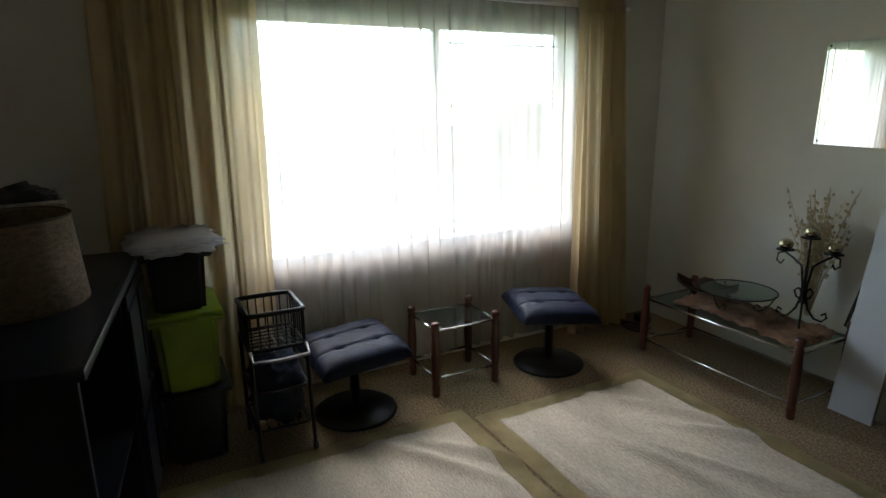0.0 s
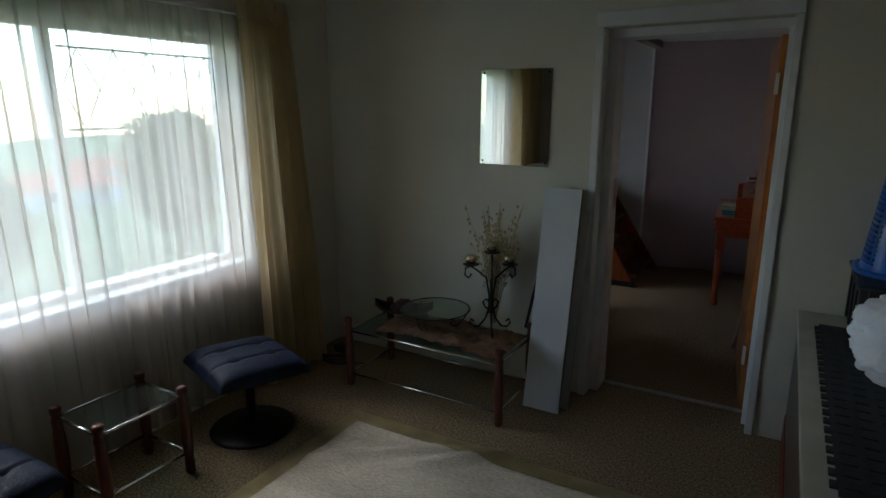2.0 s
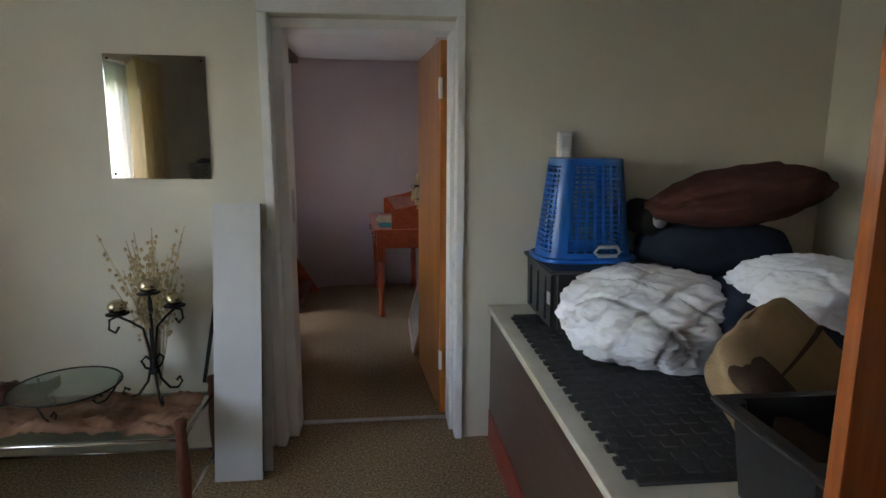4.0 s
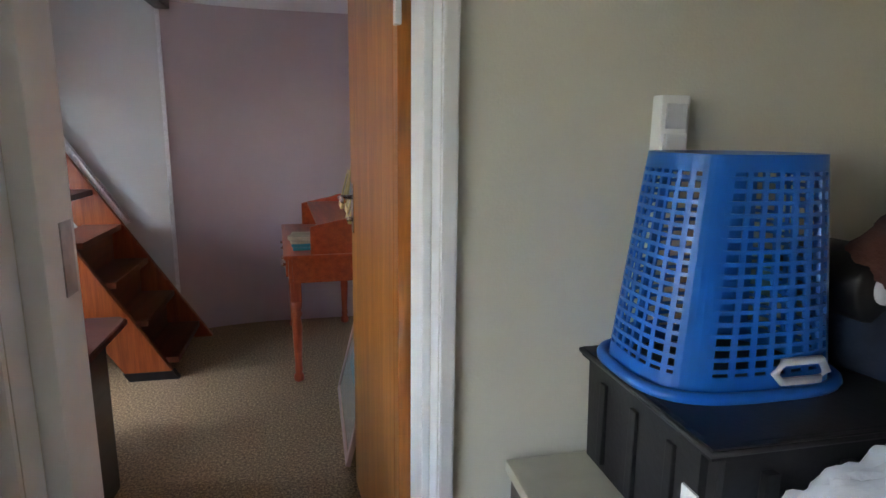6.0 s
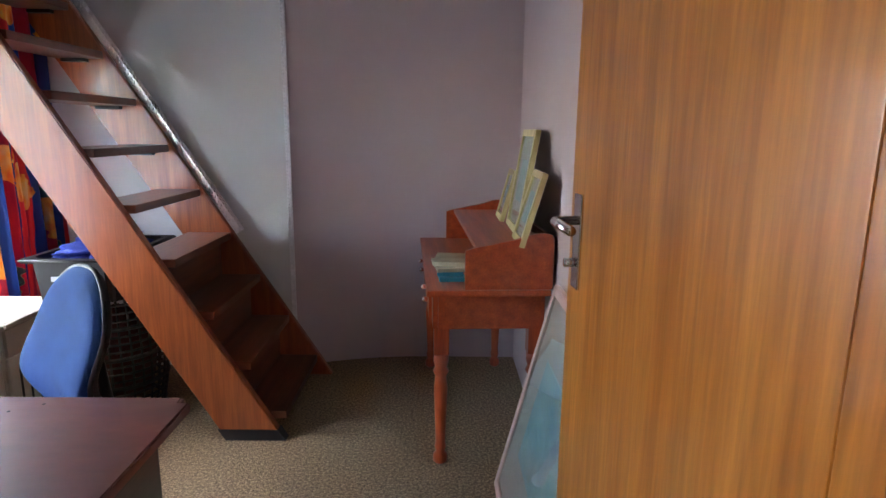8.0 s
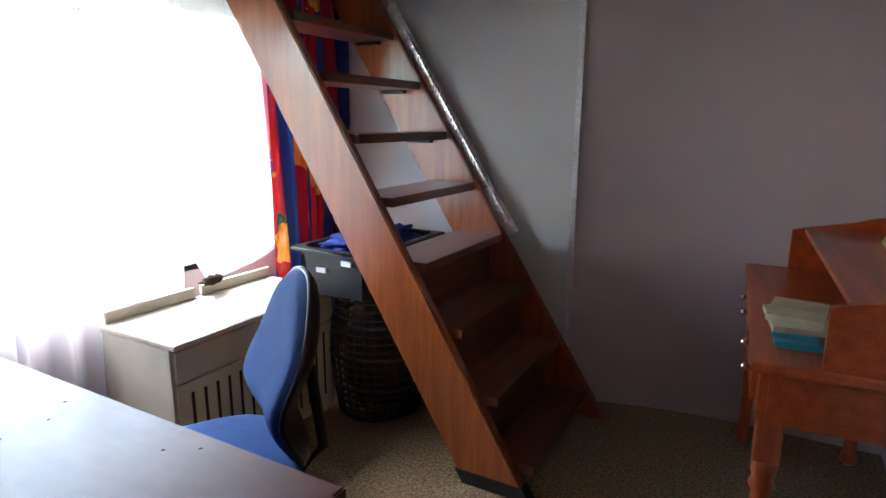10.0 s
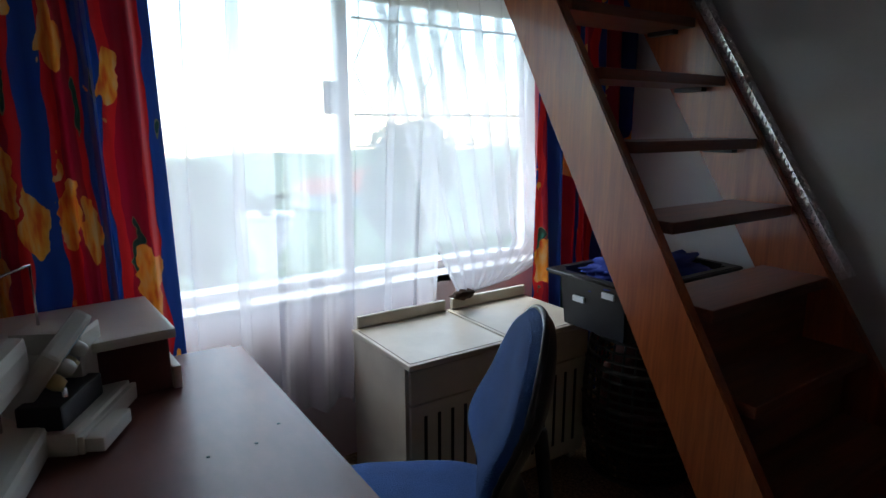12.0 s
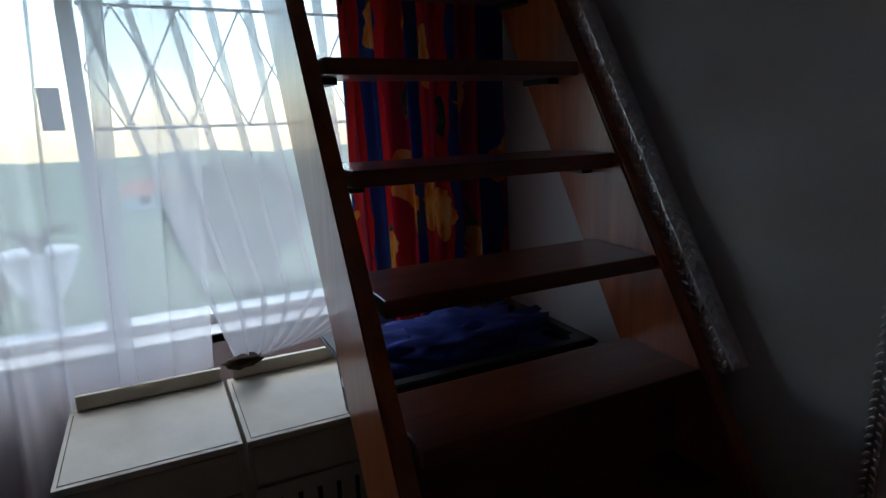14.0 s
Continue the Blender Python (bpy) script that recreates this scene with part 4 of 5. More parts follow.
for a in (0.06, 0.33):
    for z0, z1 in ((0.10, 0.44), (0.50, 0.86)):
        part("panel", box((a, cd + 0.0205, z0), (a + 0.21, cd + 0.03, z1), 0.012), M["black_wood"], dr)
part("knob", lathe([(0.008, 0), (0.016, 0.014), (0.014, 0.024), (0, 0.027)], 14, m=pose(0.3, cd + 0.02, 0.52, -90, 0, 0)), M["black_metal"], dr)
single("cup", lathe([(0.026, 0), (0.032, 0.02), (0.03, 0.08), (0.026, 0.085), (0.0, 0.08)], 20), M["machine"], "small cream plastic cup on the cabinet shelf", "cup", Matrix.Translation((-0.25, 1.14, 0.4425)))
shade = thing("lamp_shade", pose(-0.64, 1.01, 0.951), "round woven burlap lampshade standing on the cabinet", "lampshade")
part("shade", lathe([(0.19, 0), (0.195, 0.004), (0.176, 0.265), (0.172, 0.267), (0.168, 0.265), (0.187, 0.006)], 48), M["burlap"], shade)
part("rim", tube([(0.176 * math.cos(a), 0.176 * math.sin(a), 0.267) for a in np.linspace(0, 6.28, 40, endpoint=False)], 0.004, 6, closed=True), M["choc"], shade, "dark bound rim")
wb = thing("wicker_basket", pose(-1.08, 0.985, 0.951, 0, 0, 8), "grey wicker basket filled with dark odds and ends", "basket")
wv = bmesh.new()
for k in range(12):
    z = 0.02 + k * 0.022
    s = 1 + k * 0.012
    c = [(sx * 0.16 * s, sy * 0.12 * s, z) for sx, sy in ((-1, -1), (1, -1), (1, 1), (-1, 1))]
    pts = []
    for a, b in zip(c, c[1:] + c[:1]):
        for j in range(8):
            p = Vector(a).lerp(Vector(b), j / 8)
            nrm = Vector((p.x, p.y, 0)).normalized()
            pts.append(p + nrm * (0.004 if (j + k) % 2 else -0.004))
    tube(pts, 0.010, 5, wv, True)
part("weave", wv, M["wicker"], wb)
part("filling", blob((0.14, 0.10, 0.05), 8, 0.5, 4, 3, 3, m=Matrix.Translation((0, 0, 0.26))), M["black_plastic"], wb, "dark odds and ends")


def tub(name, m, w, d, h, material, label, cat, taper=0.9, rim=0.02):
    t = thing(name, m, label, cat)
    bm = bmesh.new()
    def ring(s, z, o=0.0):
        return [bm.verts.new((sx * (w / 2 * s + o), sy * (d / 2 * s + o), z)) for sx, sy in ((-1, -1), (1, -1), (1, 1), (-1, 1))]
    rs = [ring(taper, 0), ring(1, h - 0.02), ring(1, h - 0.02, rim), ring(1, h, rim), ring(1, h, -0.006), ring(taper, 0.01, -0.006)]
    for a, b in zip(rs, rs[1:]):
        for k in range(4):
            bm.faces.new((a[k], a[(k + 1) % 4], b[(k + 1) % 4], b[k]))
    bm.faces.new(rs[0][::-1])
    bm.faces.new(rs[-1])
    bmesh.ops.bevel(bm, geom=[e for e in bm.edges if abs(e.verts[0].co.z - e.verts[1].co.z) > 0.05], offset=0.025, segments=3, affect="EDGES")
    part("body", bm, material, t)
    o = rim + 0.002
    part("lip", tube([(sx * (w / 2 + o), sy * (d / 2 + o), h - 0.008) for sx, sy in ((-1, -1), (1, -1), (1, 1), (-1, 1))], 0.006, 6, None, True), material, t)
    return t


tub("crate", (-1.27, 1.485, 0), 0.36, 0.25, 0.345, M["black_plastic"], "black plastic crate standing on the carpet", "crate")
g = tub("storage_tub", (-1.27, 1.485, 0.346), 0.36, 0.25, 0.33, M["green"], "lime-green plastic storage tub on a black crate", "storage tub")
part("lid", box((-0.20, -0.145, 0.331), (0.20, 0.145, 0.35), 0.008), M["green"], g)
g2 = tub("storage_tub", (-1.27, 1.475, 0.698), 0.34, 0.22, 0.25, M["black_plastic"], "black plastic tub wrapped over with clear film", "storage tub")
single("plastic_bag", blob((0.23, 0.165, 0.026), 2, 0.35, 5, 4, 4), M["plastic_film"], "crumpled clear plastic bag lying over the black tub", "plastic bag", Matrix.Translation((-1.27, 1.475, 0.975)))
tr = thing("wire_trolley", pose(-1.15, 1.835, 0), "black wire basket trolley with splayed legs beside the footstool", "basket trolley")
lo, hi = 0.50, 0.66
for z, r_ in ((hi, 0.011), (lo, 0.009), (0.30, 0.007), (0.12, 0.007)):
    part("hoop", tube([(-0.13, -0.12, z), (0.13, -0.12, z), (0.14, -0.10, z), (0.14, 0.10, z), (0.13, 0.12, z), (-0.13, 0.12, z), (-0.14, 0.10, z), (-0.14, -0.10, z)], r_, 8, None, True), M["black_metal"], tr)
for k in range(7):
    q, p = -0.11 + 0.22 * k / 6, -0.125 + 0.25 * k / 6
    for ends in (((0.14, q, lo), (0.14, q, hi)), ((-0.14, q, lo), (-0.14, q, hi)), ((-0.14, q, lo), (0.14, q, lo)), ((p, 0.12, lo), (p, 0.12, hi)), ((p, -0.12, lo), (p, -0.12, hi)), ((p, -0.12, lo), (p, 0.12, lo))):
        part("wire", tube(ends, 0.0035, 5), M["black_metal"], tr)
for y in (-0.12, 0.12):
    part("post", tube([(-0.12, y, 0.02), (-0.13, y, 0.30), (-0.135, y, lo)], 0.009), M["black_metal"], tr)
    part("post", tube([(0.19, y, 0.02), (0.16, y, 0.25), (0.135, y, lo)], 0.009), M["black_metal"], tr, "splayed front leg")
    for x in (-0.12, 0.19):
        part("castor", lathe([(0.0, -0.009), (0.018, -0.009), (0.02, 0), (0.018, 0.009), (0, 0.009)], 14, m=pose(x, y, 0.0205, 90, 0, 0)), M["black_plastic"], tr)
part("push_handle", tube([(0.14, -0.12, lo), (0.19, -0.12, 0.47), (0.195, 0.0, 0.465), (0.19, 0.12, 0.47), (0.14, 0.12, lo)], 0.008), M["steel"], tr, "worn pale bar")
for k in range(6):
    q = -0.11 + 0.22 * k / 5
    part("wire", tube([(-0.14, q, 0.12), (0.14, q, 0.12)], 0.003, 5), M["black_metal"], tr)
single("dark_bag", blob((0.125, 0.11, 0.15), 6, 0.25, 3, 3.5, 4), M["navy"], "dark bundle of cloth on the lower trolley shelf", "bundle", Matrix.Translation((-1.15, 1.835, 0.265)))

# ---- low chest beside the doorway and what is piled on it ----
ch = thing("chest", (1.17, 2.76, 0), "long low dark chest with a beige laminate top", "chest")
part("front", box((0.0, 0, 0.16), (0.02, 1.85, 0.655), 0.002), M["brown"], ch, "dark brown veneer front")
part("plinth", box((-0.004, 0.002, 0.0), (0.03, 1.85, 0.157), 0.004), M["red"], ch, "red-brown skirting board")
part("body", box((0.022, 0.004, 0.02), (1.0, 1.85, 0.654)), M["brown"], ch)
part("top", box((-0.012, 0, 0.656), (1.02, 1.86, 0.685), 0.005), M["formica"], ch, "beige laminate top with worn edge")
mt = box((1.235, 3.10, 0.6855), (1.95, 4.42, 0.694), 0.001)
rnd = random.Random(2)
for k in range(22):
    y = 3.13 + k * 0.0585
    for j in range(12):
        box((1.25 + j * 0.058, y, 0.694), (1.285 + j * 0.058, y + 0.03, 0.698), 0, mt)
    box((1.218, y, 0.6855), (1.2352, y + 0.03, 0.694), 0, mt)
single("rubber_mat", mt, M["mat"], "dark grey studded rubber mat with interlocking edge", "mat")
bx = tub("crate", (1.585, 4.395, 0.699), 0.50, 0.44, 0.245, M["black_plastic"], "black plastic crate upturned on the chest", "crate", taper=0.98, rim=0.004)
part("top_panel", box((-0.243, -0.213, 0.236), (0.243, 0.213, 0.2445), 0.003), M["black_plastic"], bx, "closed black underside turned up")
for y in (-0.12, 0.0, 0.12):
    part("rib", box((-0.256, y - 0.012, 0.02), (-0.242, y + 0.012, 0.2), 0.003), M["black_plastic"], bx)
for x in (-0.15, 0.0, 0.15):
    part("rib", box((x - 0.012, -0.24, 0.02), (x + 0.012, -0.222, 0.2), 0.003), M["black_plastic"], bx)
part("sticker", box((-0.2540, -0.20, 0.10), (-0.2500, -0.16, 0.15)), M["white"], bx, "white paper label")
part("sticker", box((-0.10, -0.2405, 0.06), (-0.05, -0.2395, 0.12)), M["white"], bx, "white paper label")


def laundry_basket():
    t = thing("laundry_basket", pose(1.548, 4.465, 0.946, 0, 0, 0), "blue plastic laundry basket turned upside down", "laundry basket")
    H, a0, b0, a1, b1 = 0.435, 0.202, 0.150, 0.152, 0.118
    def pt(a, f, o=0.0):
        # rounded-rectangle ring that narrows upwards
        rx, ry = a0 + (a1 - a0) * f + o, b0 + (b1 - b0) * f + o
        c, s = math.cos(a), math.sin(a)
        k = (abs(c) ** 3.2 + abs(s) ** 3.2) ** (-1 / 3.2)
        return Vector((rx * c * k, ry * s * k, H * f))
    n = 96
    ang = [2 * math.pi * k / n for k in range(n)]
    def band(f0, f1, keep, o0, o1, bm):
        for k in range(n):
            if not keep(k):
                continue
            a, b = ang[k], ang[(k + 1) % n]
            vs = [bm.verts.new(p) for p in (pt(a, f0, o0), pt(b, f0, o0), pt(b, f1, o0), pt(a, f1, o0), pt(a, f0, o1), pt(b, f0, o1), pt(b, f1, o1), pt(a, f1, o1))]
            for q in ((0, 1, 2, 3), (7, 6, 5, 4), (0, 4, 5, 1), (3, 2, 6, 7), (1, 5, 6, 2), (0, 3, 7, 4)):
                bm.faces.new([vs[i] for i in q])
    def corner(k):
        q = (k % 24) / 24
        return 0.42 < q < 0.62
    wall = bmesh.new()
    band(0.0, 0.09, lambda k: True, 0, -0.004, wall)
    band(0.93, 1.0, lambda k: True, 0, -0.004, wall)
    rows = 17
    for r in range(rows):
        f = 0.09 + 0.84 * (r + 0.5) / rows
        band(f - 0.0085, f + 0.0085, lambda k: True, 0, -0.004, wall)
    band(0.09, 0.93, lambda k: corner(k), 0.0005, -0.0035, wall)
    band(0.09, 0.93, lambda k: k % 3 == 0, -0.0006, -0.0046, wall)
    part("wall", wall, M["blue"], t, "slatted blue plastic wall")
    part("base", sheet(24, 24, lambda u, v: (pt(2 * math.pi * u, 1.0, -0.003) * Vector((1, 1, 1)) * 1.0) if v == 1 else Vector((pt(2 * math.pi * u, 1, -0.003).x * v, pt(2 * math.pi * u, 1, -0.003).y * v, H - 0.001))), M["blue"], t)
    part("rim", tube([pt(a, 0.012, 0.012) for a in ang], 0.012, 8, closed=True), M["blue"], t, "rolled blue rim")
    hd = bmesh.new()
    for sgn in (-1,):
        tube([(x + 0.06, -0.160, z) for x, z in ((-0.04, 0.03), (0.04, 0.03), (0.055, 0.045), (0.04, 0.068), (-0.04, 0.068), (-0.055, 0.045))], 0.008, 8, hd, True)
    part("handle", hd, M["clear_white"], t, "white grip handle")


laundry_basket()
pir = thing("motion_sensor_box", (1.502, NY, 1.365), "small white alarm sensor fixed to the wall", "alarm sensor")
part("body", box((-0.034, -0.04, 0), (0.034, -0.001, 0.13), 0.008), M["white"], pir)
part("chin", box((-0.026, -0.05, 0.004), (0.026, -0.0395, 0.05), 0.01), M["white"], pir)
part("lens", box((-0.024, -0.046, 0.06), (0.024, -0.0395, 0.112), 0.006), M["clear_white"], pir, "milky sensor lens")
single("quilt", blob((0.31, 0.285, 0.165), 3, 0.12, 1.6, 2.3, 6, (1.9, 0.055)), M["quilt"], "rolled white quilted duvet with stitched squares", "quilt", pose(1.61, 3.87, 0.842, 0, 2, 8))
single("quilt", blob((0.30, 0.22, 0.12), 5, 0.11, 1.6, 2.3, 6, (1.9, 0.06)), M["quilt"], "end of the white quilt over a dark bundle", "quilt", pose(2.08, 3.62, 0.97, -6, 8, -10))
single("dark_bag", blob((0.30, 0.26, 0.155), 7, 0.15, 2, 3, 4), M["navy"], "dark navy bundle of bedding under the quilt", "bundle", pose(2.02, 3.72, 0.83))
single("dark_bag", blob((0.34, 0.16, 0.14), 9, 0.12, 2, 3, 4), M["navy"], "navy rolled bedding against the wall", "bundle", pose(2.14, 4.42, 0.96, 0, 0, 0))
roll = thing("fabric_roll", pose(1.87, 4.39, 1.115, 0, 0, 8), "black rolled mat with a pale core", "roll")
part("roll", lathe([(0.075, 0), (0.08, 0.01), (0.08, 0.19), (0.0, 0.2)], 28, m=pose(0, 0, 0, -90, 0, 0)), M["black_plastic"], roll)
part("core", lathe([(0.035, -0.004), (0.035, 0.004), (0, 0.005)], 20, m=pose(0, -0.002, 0, -90, 0, 0)), M["clear_white"], roll, "pale core end")
single("cushion", blob((0.42, 0.20, 0.13), 4, 0.14, 1.6, 1.7, 5), M["maroon"], "large maroon cushion on top of the bedding", "cushion", pose(2.23, 4.39, 1.225, 8, -8, 0))
bag = thing("fabric_bag", pose(1.69, 3.235, 0.84, 50, -14, 35), "tan and chocolate panelled fabric bag leaning on the quilt", "bag")
part("body", blob((0.23, 0.205, 0.065), 3, 0.10, 1.5, 3.6, 5), M["tan"], bag, "soft tan cloth body")
part("side_panel", blob((0.075, 0.17, 0.058), 5, 0.08, 1.5, 3.6, 4, m=Matrix.Translation((-0.15, -0.01, 0.018))), M["choc"], bag, "chocolate side panel")
for q, w in ((-0.135, 0.012), (-0.075, 0.008), (0.07, 0.007)):
    part("stripe", blob((0.205, w, 0.0675), 3, 0.06, 1.5, 4.5, 4, m=Matrix.Translation((0.012, q, 0.002))), M["choc"], bag, "chocolate stripe")
part("piping", tube([(0.228 * math.copysign(abs(math.cos(a)) ** 0.6, math.cos(a)), 0.2 * math.copysign(abs(math.sin(a)) ** 0.6, math.sin(a)), 0.0) for a in np.linspace(0, 6.2832, 48, endpoint=False)], 0.006, 6, None, True), M["choc"], bag, "dark piped edge")
bb = tub("crate", pose(1.62, 2.94, 0.686, 0, 0, 0), 0.40, 0.30, 0.21, M["black_plastic"], "black plastic box holding a milky tub", "crate")
part("sticker", box((-0.12, 0.142, 0.10), (-0.09, 0.15, 0.14)), M["white"], bb, "white paper label")
single("plastic_tub", lathe([(0.08, 0), (0.095, 0.14), (0.10, 0.15), (0.094, 0.152), (0.085, 0.14), (0.072, 0.01), (0, 0.01)], 28), M["clear_white"], "milky round plastic tub inside the black box", "tub", Matrix.Translation((1.70, 2.93, 0.80)))
wd = thing("wardrobe", (1.345, 2.18, 0), "orange pine wardrobe side with screw holes", "wardrobe")
part("side", box((0.0, 0.50, 0.0), (0.9, 0.53, 2.0), 0.004), M["orange"], wd)
part("side", box((0.62, 0.0, 0.0), (0.9, 0.49, 2.0), 0.004), M["orange"], wd)
for z in (0.62, 0.87, 1.12, 1.38, 1.62):
    part("screw", lathe([(0.009, 0), (0.006, 0.002), (0, 0.002)], 10, m=pose(0.07, 0.4985, z, 90, 0, 0)), M["dark"], wd)

# ---- ladder stair ----
SL = -0.64  # run per metre of rise
TOPZ = 2.42
st = thing("ladder_stair", (0, 0, 0), "steep varnished wooden ladder stair rising to the loft", "stair")


def stringer(y0, y1, foot, x0, w, slope):
    bm = bmesh.new()
    xs = lambda z: x0 + slope * z
    pts = [(xs(0), 0.0), (xs(TOPZ), TOPZ), (xs(TOPZ) - w, TOPZ), (xs(0) - w, 0.0)]
    a = [bm.verts.new((x, y0, z)) for x, z in pts]
    b = [bm.verts.new((x, y1, z)) for x, z in pts]
    bm.faces.new(a)
    bm.faces.new(b[::-1])
    for k in range(4):
        bm.faces.new((a[k], b[k], b[(k + 1) % 4], a[(k + 1) % 4]))
    bmesh.ops.bevel(bm, geom=bm.edges[:], offset=0.005, segments=2, affect="EDGES")
    s = part("stringer", bm, M["stair"], st)
    if foot:
        t = bmesh.new()
        pts = [(xs(-0.002) + 0.003, 0.0), (xs(0.05) + 0.004, 0.05), (xs(0.05) - w - 0.005, 0.05), (xs(-0.002) - w - 0.005, 0.0)]
        a = [t.verts.new((x, y0 - 0.004, z)) for x, z in pts]
        b = [t.verts.new((x, y1 + 0.004, z)) for x, z in pts]
        t.faces.new(a)
        t.faces.new(b[::-1])
        for k in range(4):
            t.faces.new((a[k], b[k], b[(k + 1) % 4], a[(k + 1) % 4]))
        part("foot", t, M["black_plastic"], s, "black rubber foot")


stringer(6.89, 6.93, True, -0.035, 0.255, -0.612)
stringer(7.60, 7.64, False, 0.045, 0.27, SL)
for k in range(10):
    z = 0.10 + 0.2265 * k
    xf = 0.04 + SL * z
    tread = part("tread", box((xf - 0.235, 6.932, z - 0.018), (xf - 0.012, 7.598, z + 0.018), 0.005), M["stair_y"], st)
    for y in (6.945, 7.555):
        part("bracket", box((xf - 0.20, y, z - 0.035), (xf - 0.08, y + 0.035, z - 0.0185), 0.003), M["black_metal"], tread, "dark steel angle bracket")
for k in range(3):
    z = 0.10 + 0.2265 * k
    xf = 0.04 + SL * z
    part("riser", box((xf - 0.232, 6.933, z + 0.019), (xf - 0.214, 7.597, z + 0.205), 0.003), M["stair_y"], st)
pl = bmesh.new()
lean = math.degrees(math.atan(SL))
for k in range(64):
    # one lozenge of the tread pattern after the other, up the slope
    z = 0.80 + k * 0.0215
    m = pose(0.062 + SL * z, 7.668, z, 0, lean, 0)
    box((-0.016, -0.024, -0.0128), (0.014, -0.021, 0.0128), 0, pl, m)
    box((0.014, -0.024, -0.0128), (0.017, 0.03, 0.0128), 0, pl, m)
    for sgn in (1, -1):
        lathe([(0.0, -0.0115), (0.003, -0.009), (0.0048, -0.004), (0.0048, 0.004), (0.003, 0.009), (0.0, 0.0115)], 8, pl, m @ pose(-0.004 + 0.009 * sgn, -0.024, 0.005 * sgn, 0, 48 * sgn, 0))
        lathe([(0.0, -0.0115), (0.003, -0.009), (0.0048, 0.0), (0.003, 0.009), (0.0, 0.0115)], 8, pl, m @ pose(0.017, 0.003 + 0.011 * sgn, 0.005 * sgn, 48 * sgn, 0, 0))
strip = part("nosing_strip", pl, M["plate"], st)
tagged(strip, "chequer-plate aluminium strip along the stringer", kind="stuff")

# ---- desk with turned legs ----
dk = thing("desk", pose(0.60, 6.675, 0, 0, 0, 3.2), "cherry-red wooden desk with turned legs and a low shelf back", "desk")
DW, DL, DH = 0.46, 1.10, 0.745
part("top", box((-0.015, -0.015, DH - 0.025), (DW, DL + 0.015, DH), 0.008), M["cherry_y"], dk)
part("apron", box((0.01, 0.02, DH - 0.16), (0.03, DL - 0.02, DH - 0.026), 0.003), M["cherry_y"], dk)
part("apron", box((0.03, 0.01, DH - 0.16), (DW - 0.02, 0.03, DH - 0.026), 0.003), M["cherry_y"], dk)
part("apron", box((0.03, DL - 0.03, DH - 0.16), (DW - 0.02, DL - 0.01, DH - 0.026), 0.003), M["cherry_y"], dk)
for y in (0.29, 0.81):
    d = part("drawer", box((-0.004, y - 0.2, DH - 0.14), (0.0095, y + 0.2, DH - 0.04), 0.004), M["cherry_y"], dk, "drawer front")
    for dy in (-0.1, 0.1):
        part("knob", lathe([(0.006, 0), (0.013, 0.014), (0.01, 0.022), (0, 0.024)], 14, m=pose(-0.004, y + dy, DH - 0.09, 0, -90, 0)), M["chrome"], d, "small clear knob")
for x in (0.045, DW - 0.045):
    for y in (0.05, DL - 0.05):
        bm = box((x - 0.03, y - 0.03, DH - 0.27), (x + 0.03, y + 0.03, DH - 0.03), 0.004)
        lathe([(0.018, 0), (0.03, 0.012), (0.028, 0.04), (0.018, 0.055), (0.024, 0.075), (0.02, 0.10), (0.028, 0.33), (0.022, 0.38), (0.032, 0.40), (0.024, 0.42), (0.03, 0.44), (0.03, DH - 0.265)], 18, bm, Matrix.Translation((x, y, 0)))
        part("leg", bm, M["cherry_z"], dk)


def cheek(y):
    n = 16
    pts = [(0.13, 0.0)] + [(0.13 + 0.33 * k / n, 0.15 + 0.055 * (1 / (1 + math.exp(-(k / n - 0.35) * 14))) + 0.012 * math.sin(k / n * 9)) for k in range(n + 1)] + [(0.46, 0.0)]
    bm = bmesh.new()
    a = [bm.verts.new((x, y, DH + z)) for x, z in pts]
    b = [bm.verts.new((x, y + 0.02, DH + z)) for x, z in pts]
    bm.faces.new(a)
    bm.faces.new(b[::-1])
    for k in range(len(pts)):
        bm.faces.new((a[k], b[k], b[(k + 1) % len(pts)], a[(k + 1) % len(pts)]))
    part("side_panel", bm, M["cherry_y"], dk)


cheek(0.0)
cheek(DL - 0.02)
part("shelf", box((0.17, 0.021, DH + 0.145), (0.455, DL - 0.021, DH + 0.163), 0.004), M["cherry_y"], dk)
part("shelf_back", box((0.455, 0.0, DH), (0.468, DL, DH + 0.20), 0.003), M["cherry_y"], dk)


def picture(m, w, h, border, fmat, label, name="picture_frame", mount=0.05):
    """A framed print: local x across, z up, y towards the wall."""
    t = thing(name, m, label, "picture")
    for lo, hi in (((0, 0), (border, h)), ((w - border, 0), (w, h)), ((border, 0), (w - border, border)), ((border, h - border), (w - border, h))):
        part("frame", box((lo[0], 0, lo[1]), (hi[0], 0.022, hi[1]), 0.004), fmat, t)
    part("mount", box((border, 0.010, border), (w - border, 0.014, h - border)), M["mount"], t, "pale card mount")
    b = border + mount
    part("print", box((b, 0.008, b * 1.3), (w - b, 0.0098, h - b * 1.3)), M["print"], t, "washed blue print")
    part("glass", box((border, 0.004, border), (w - border, 0.0055, h - border)), M["glass"], t)


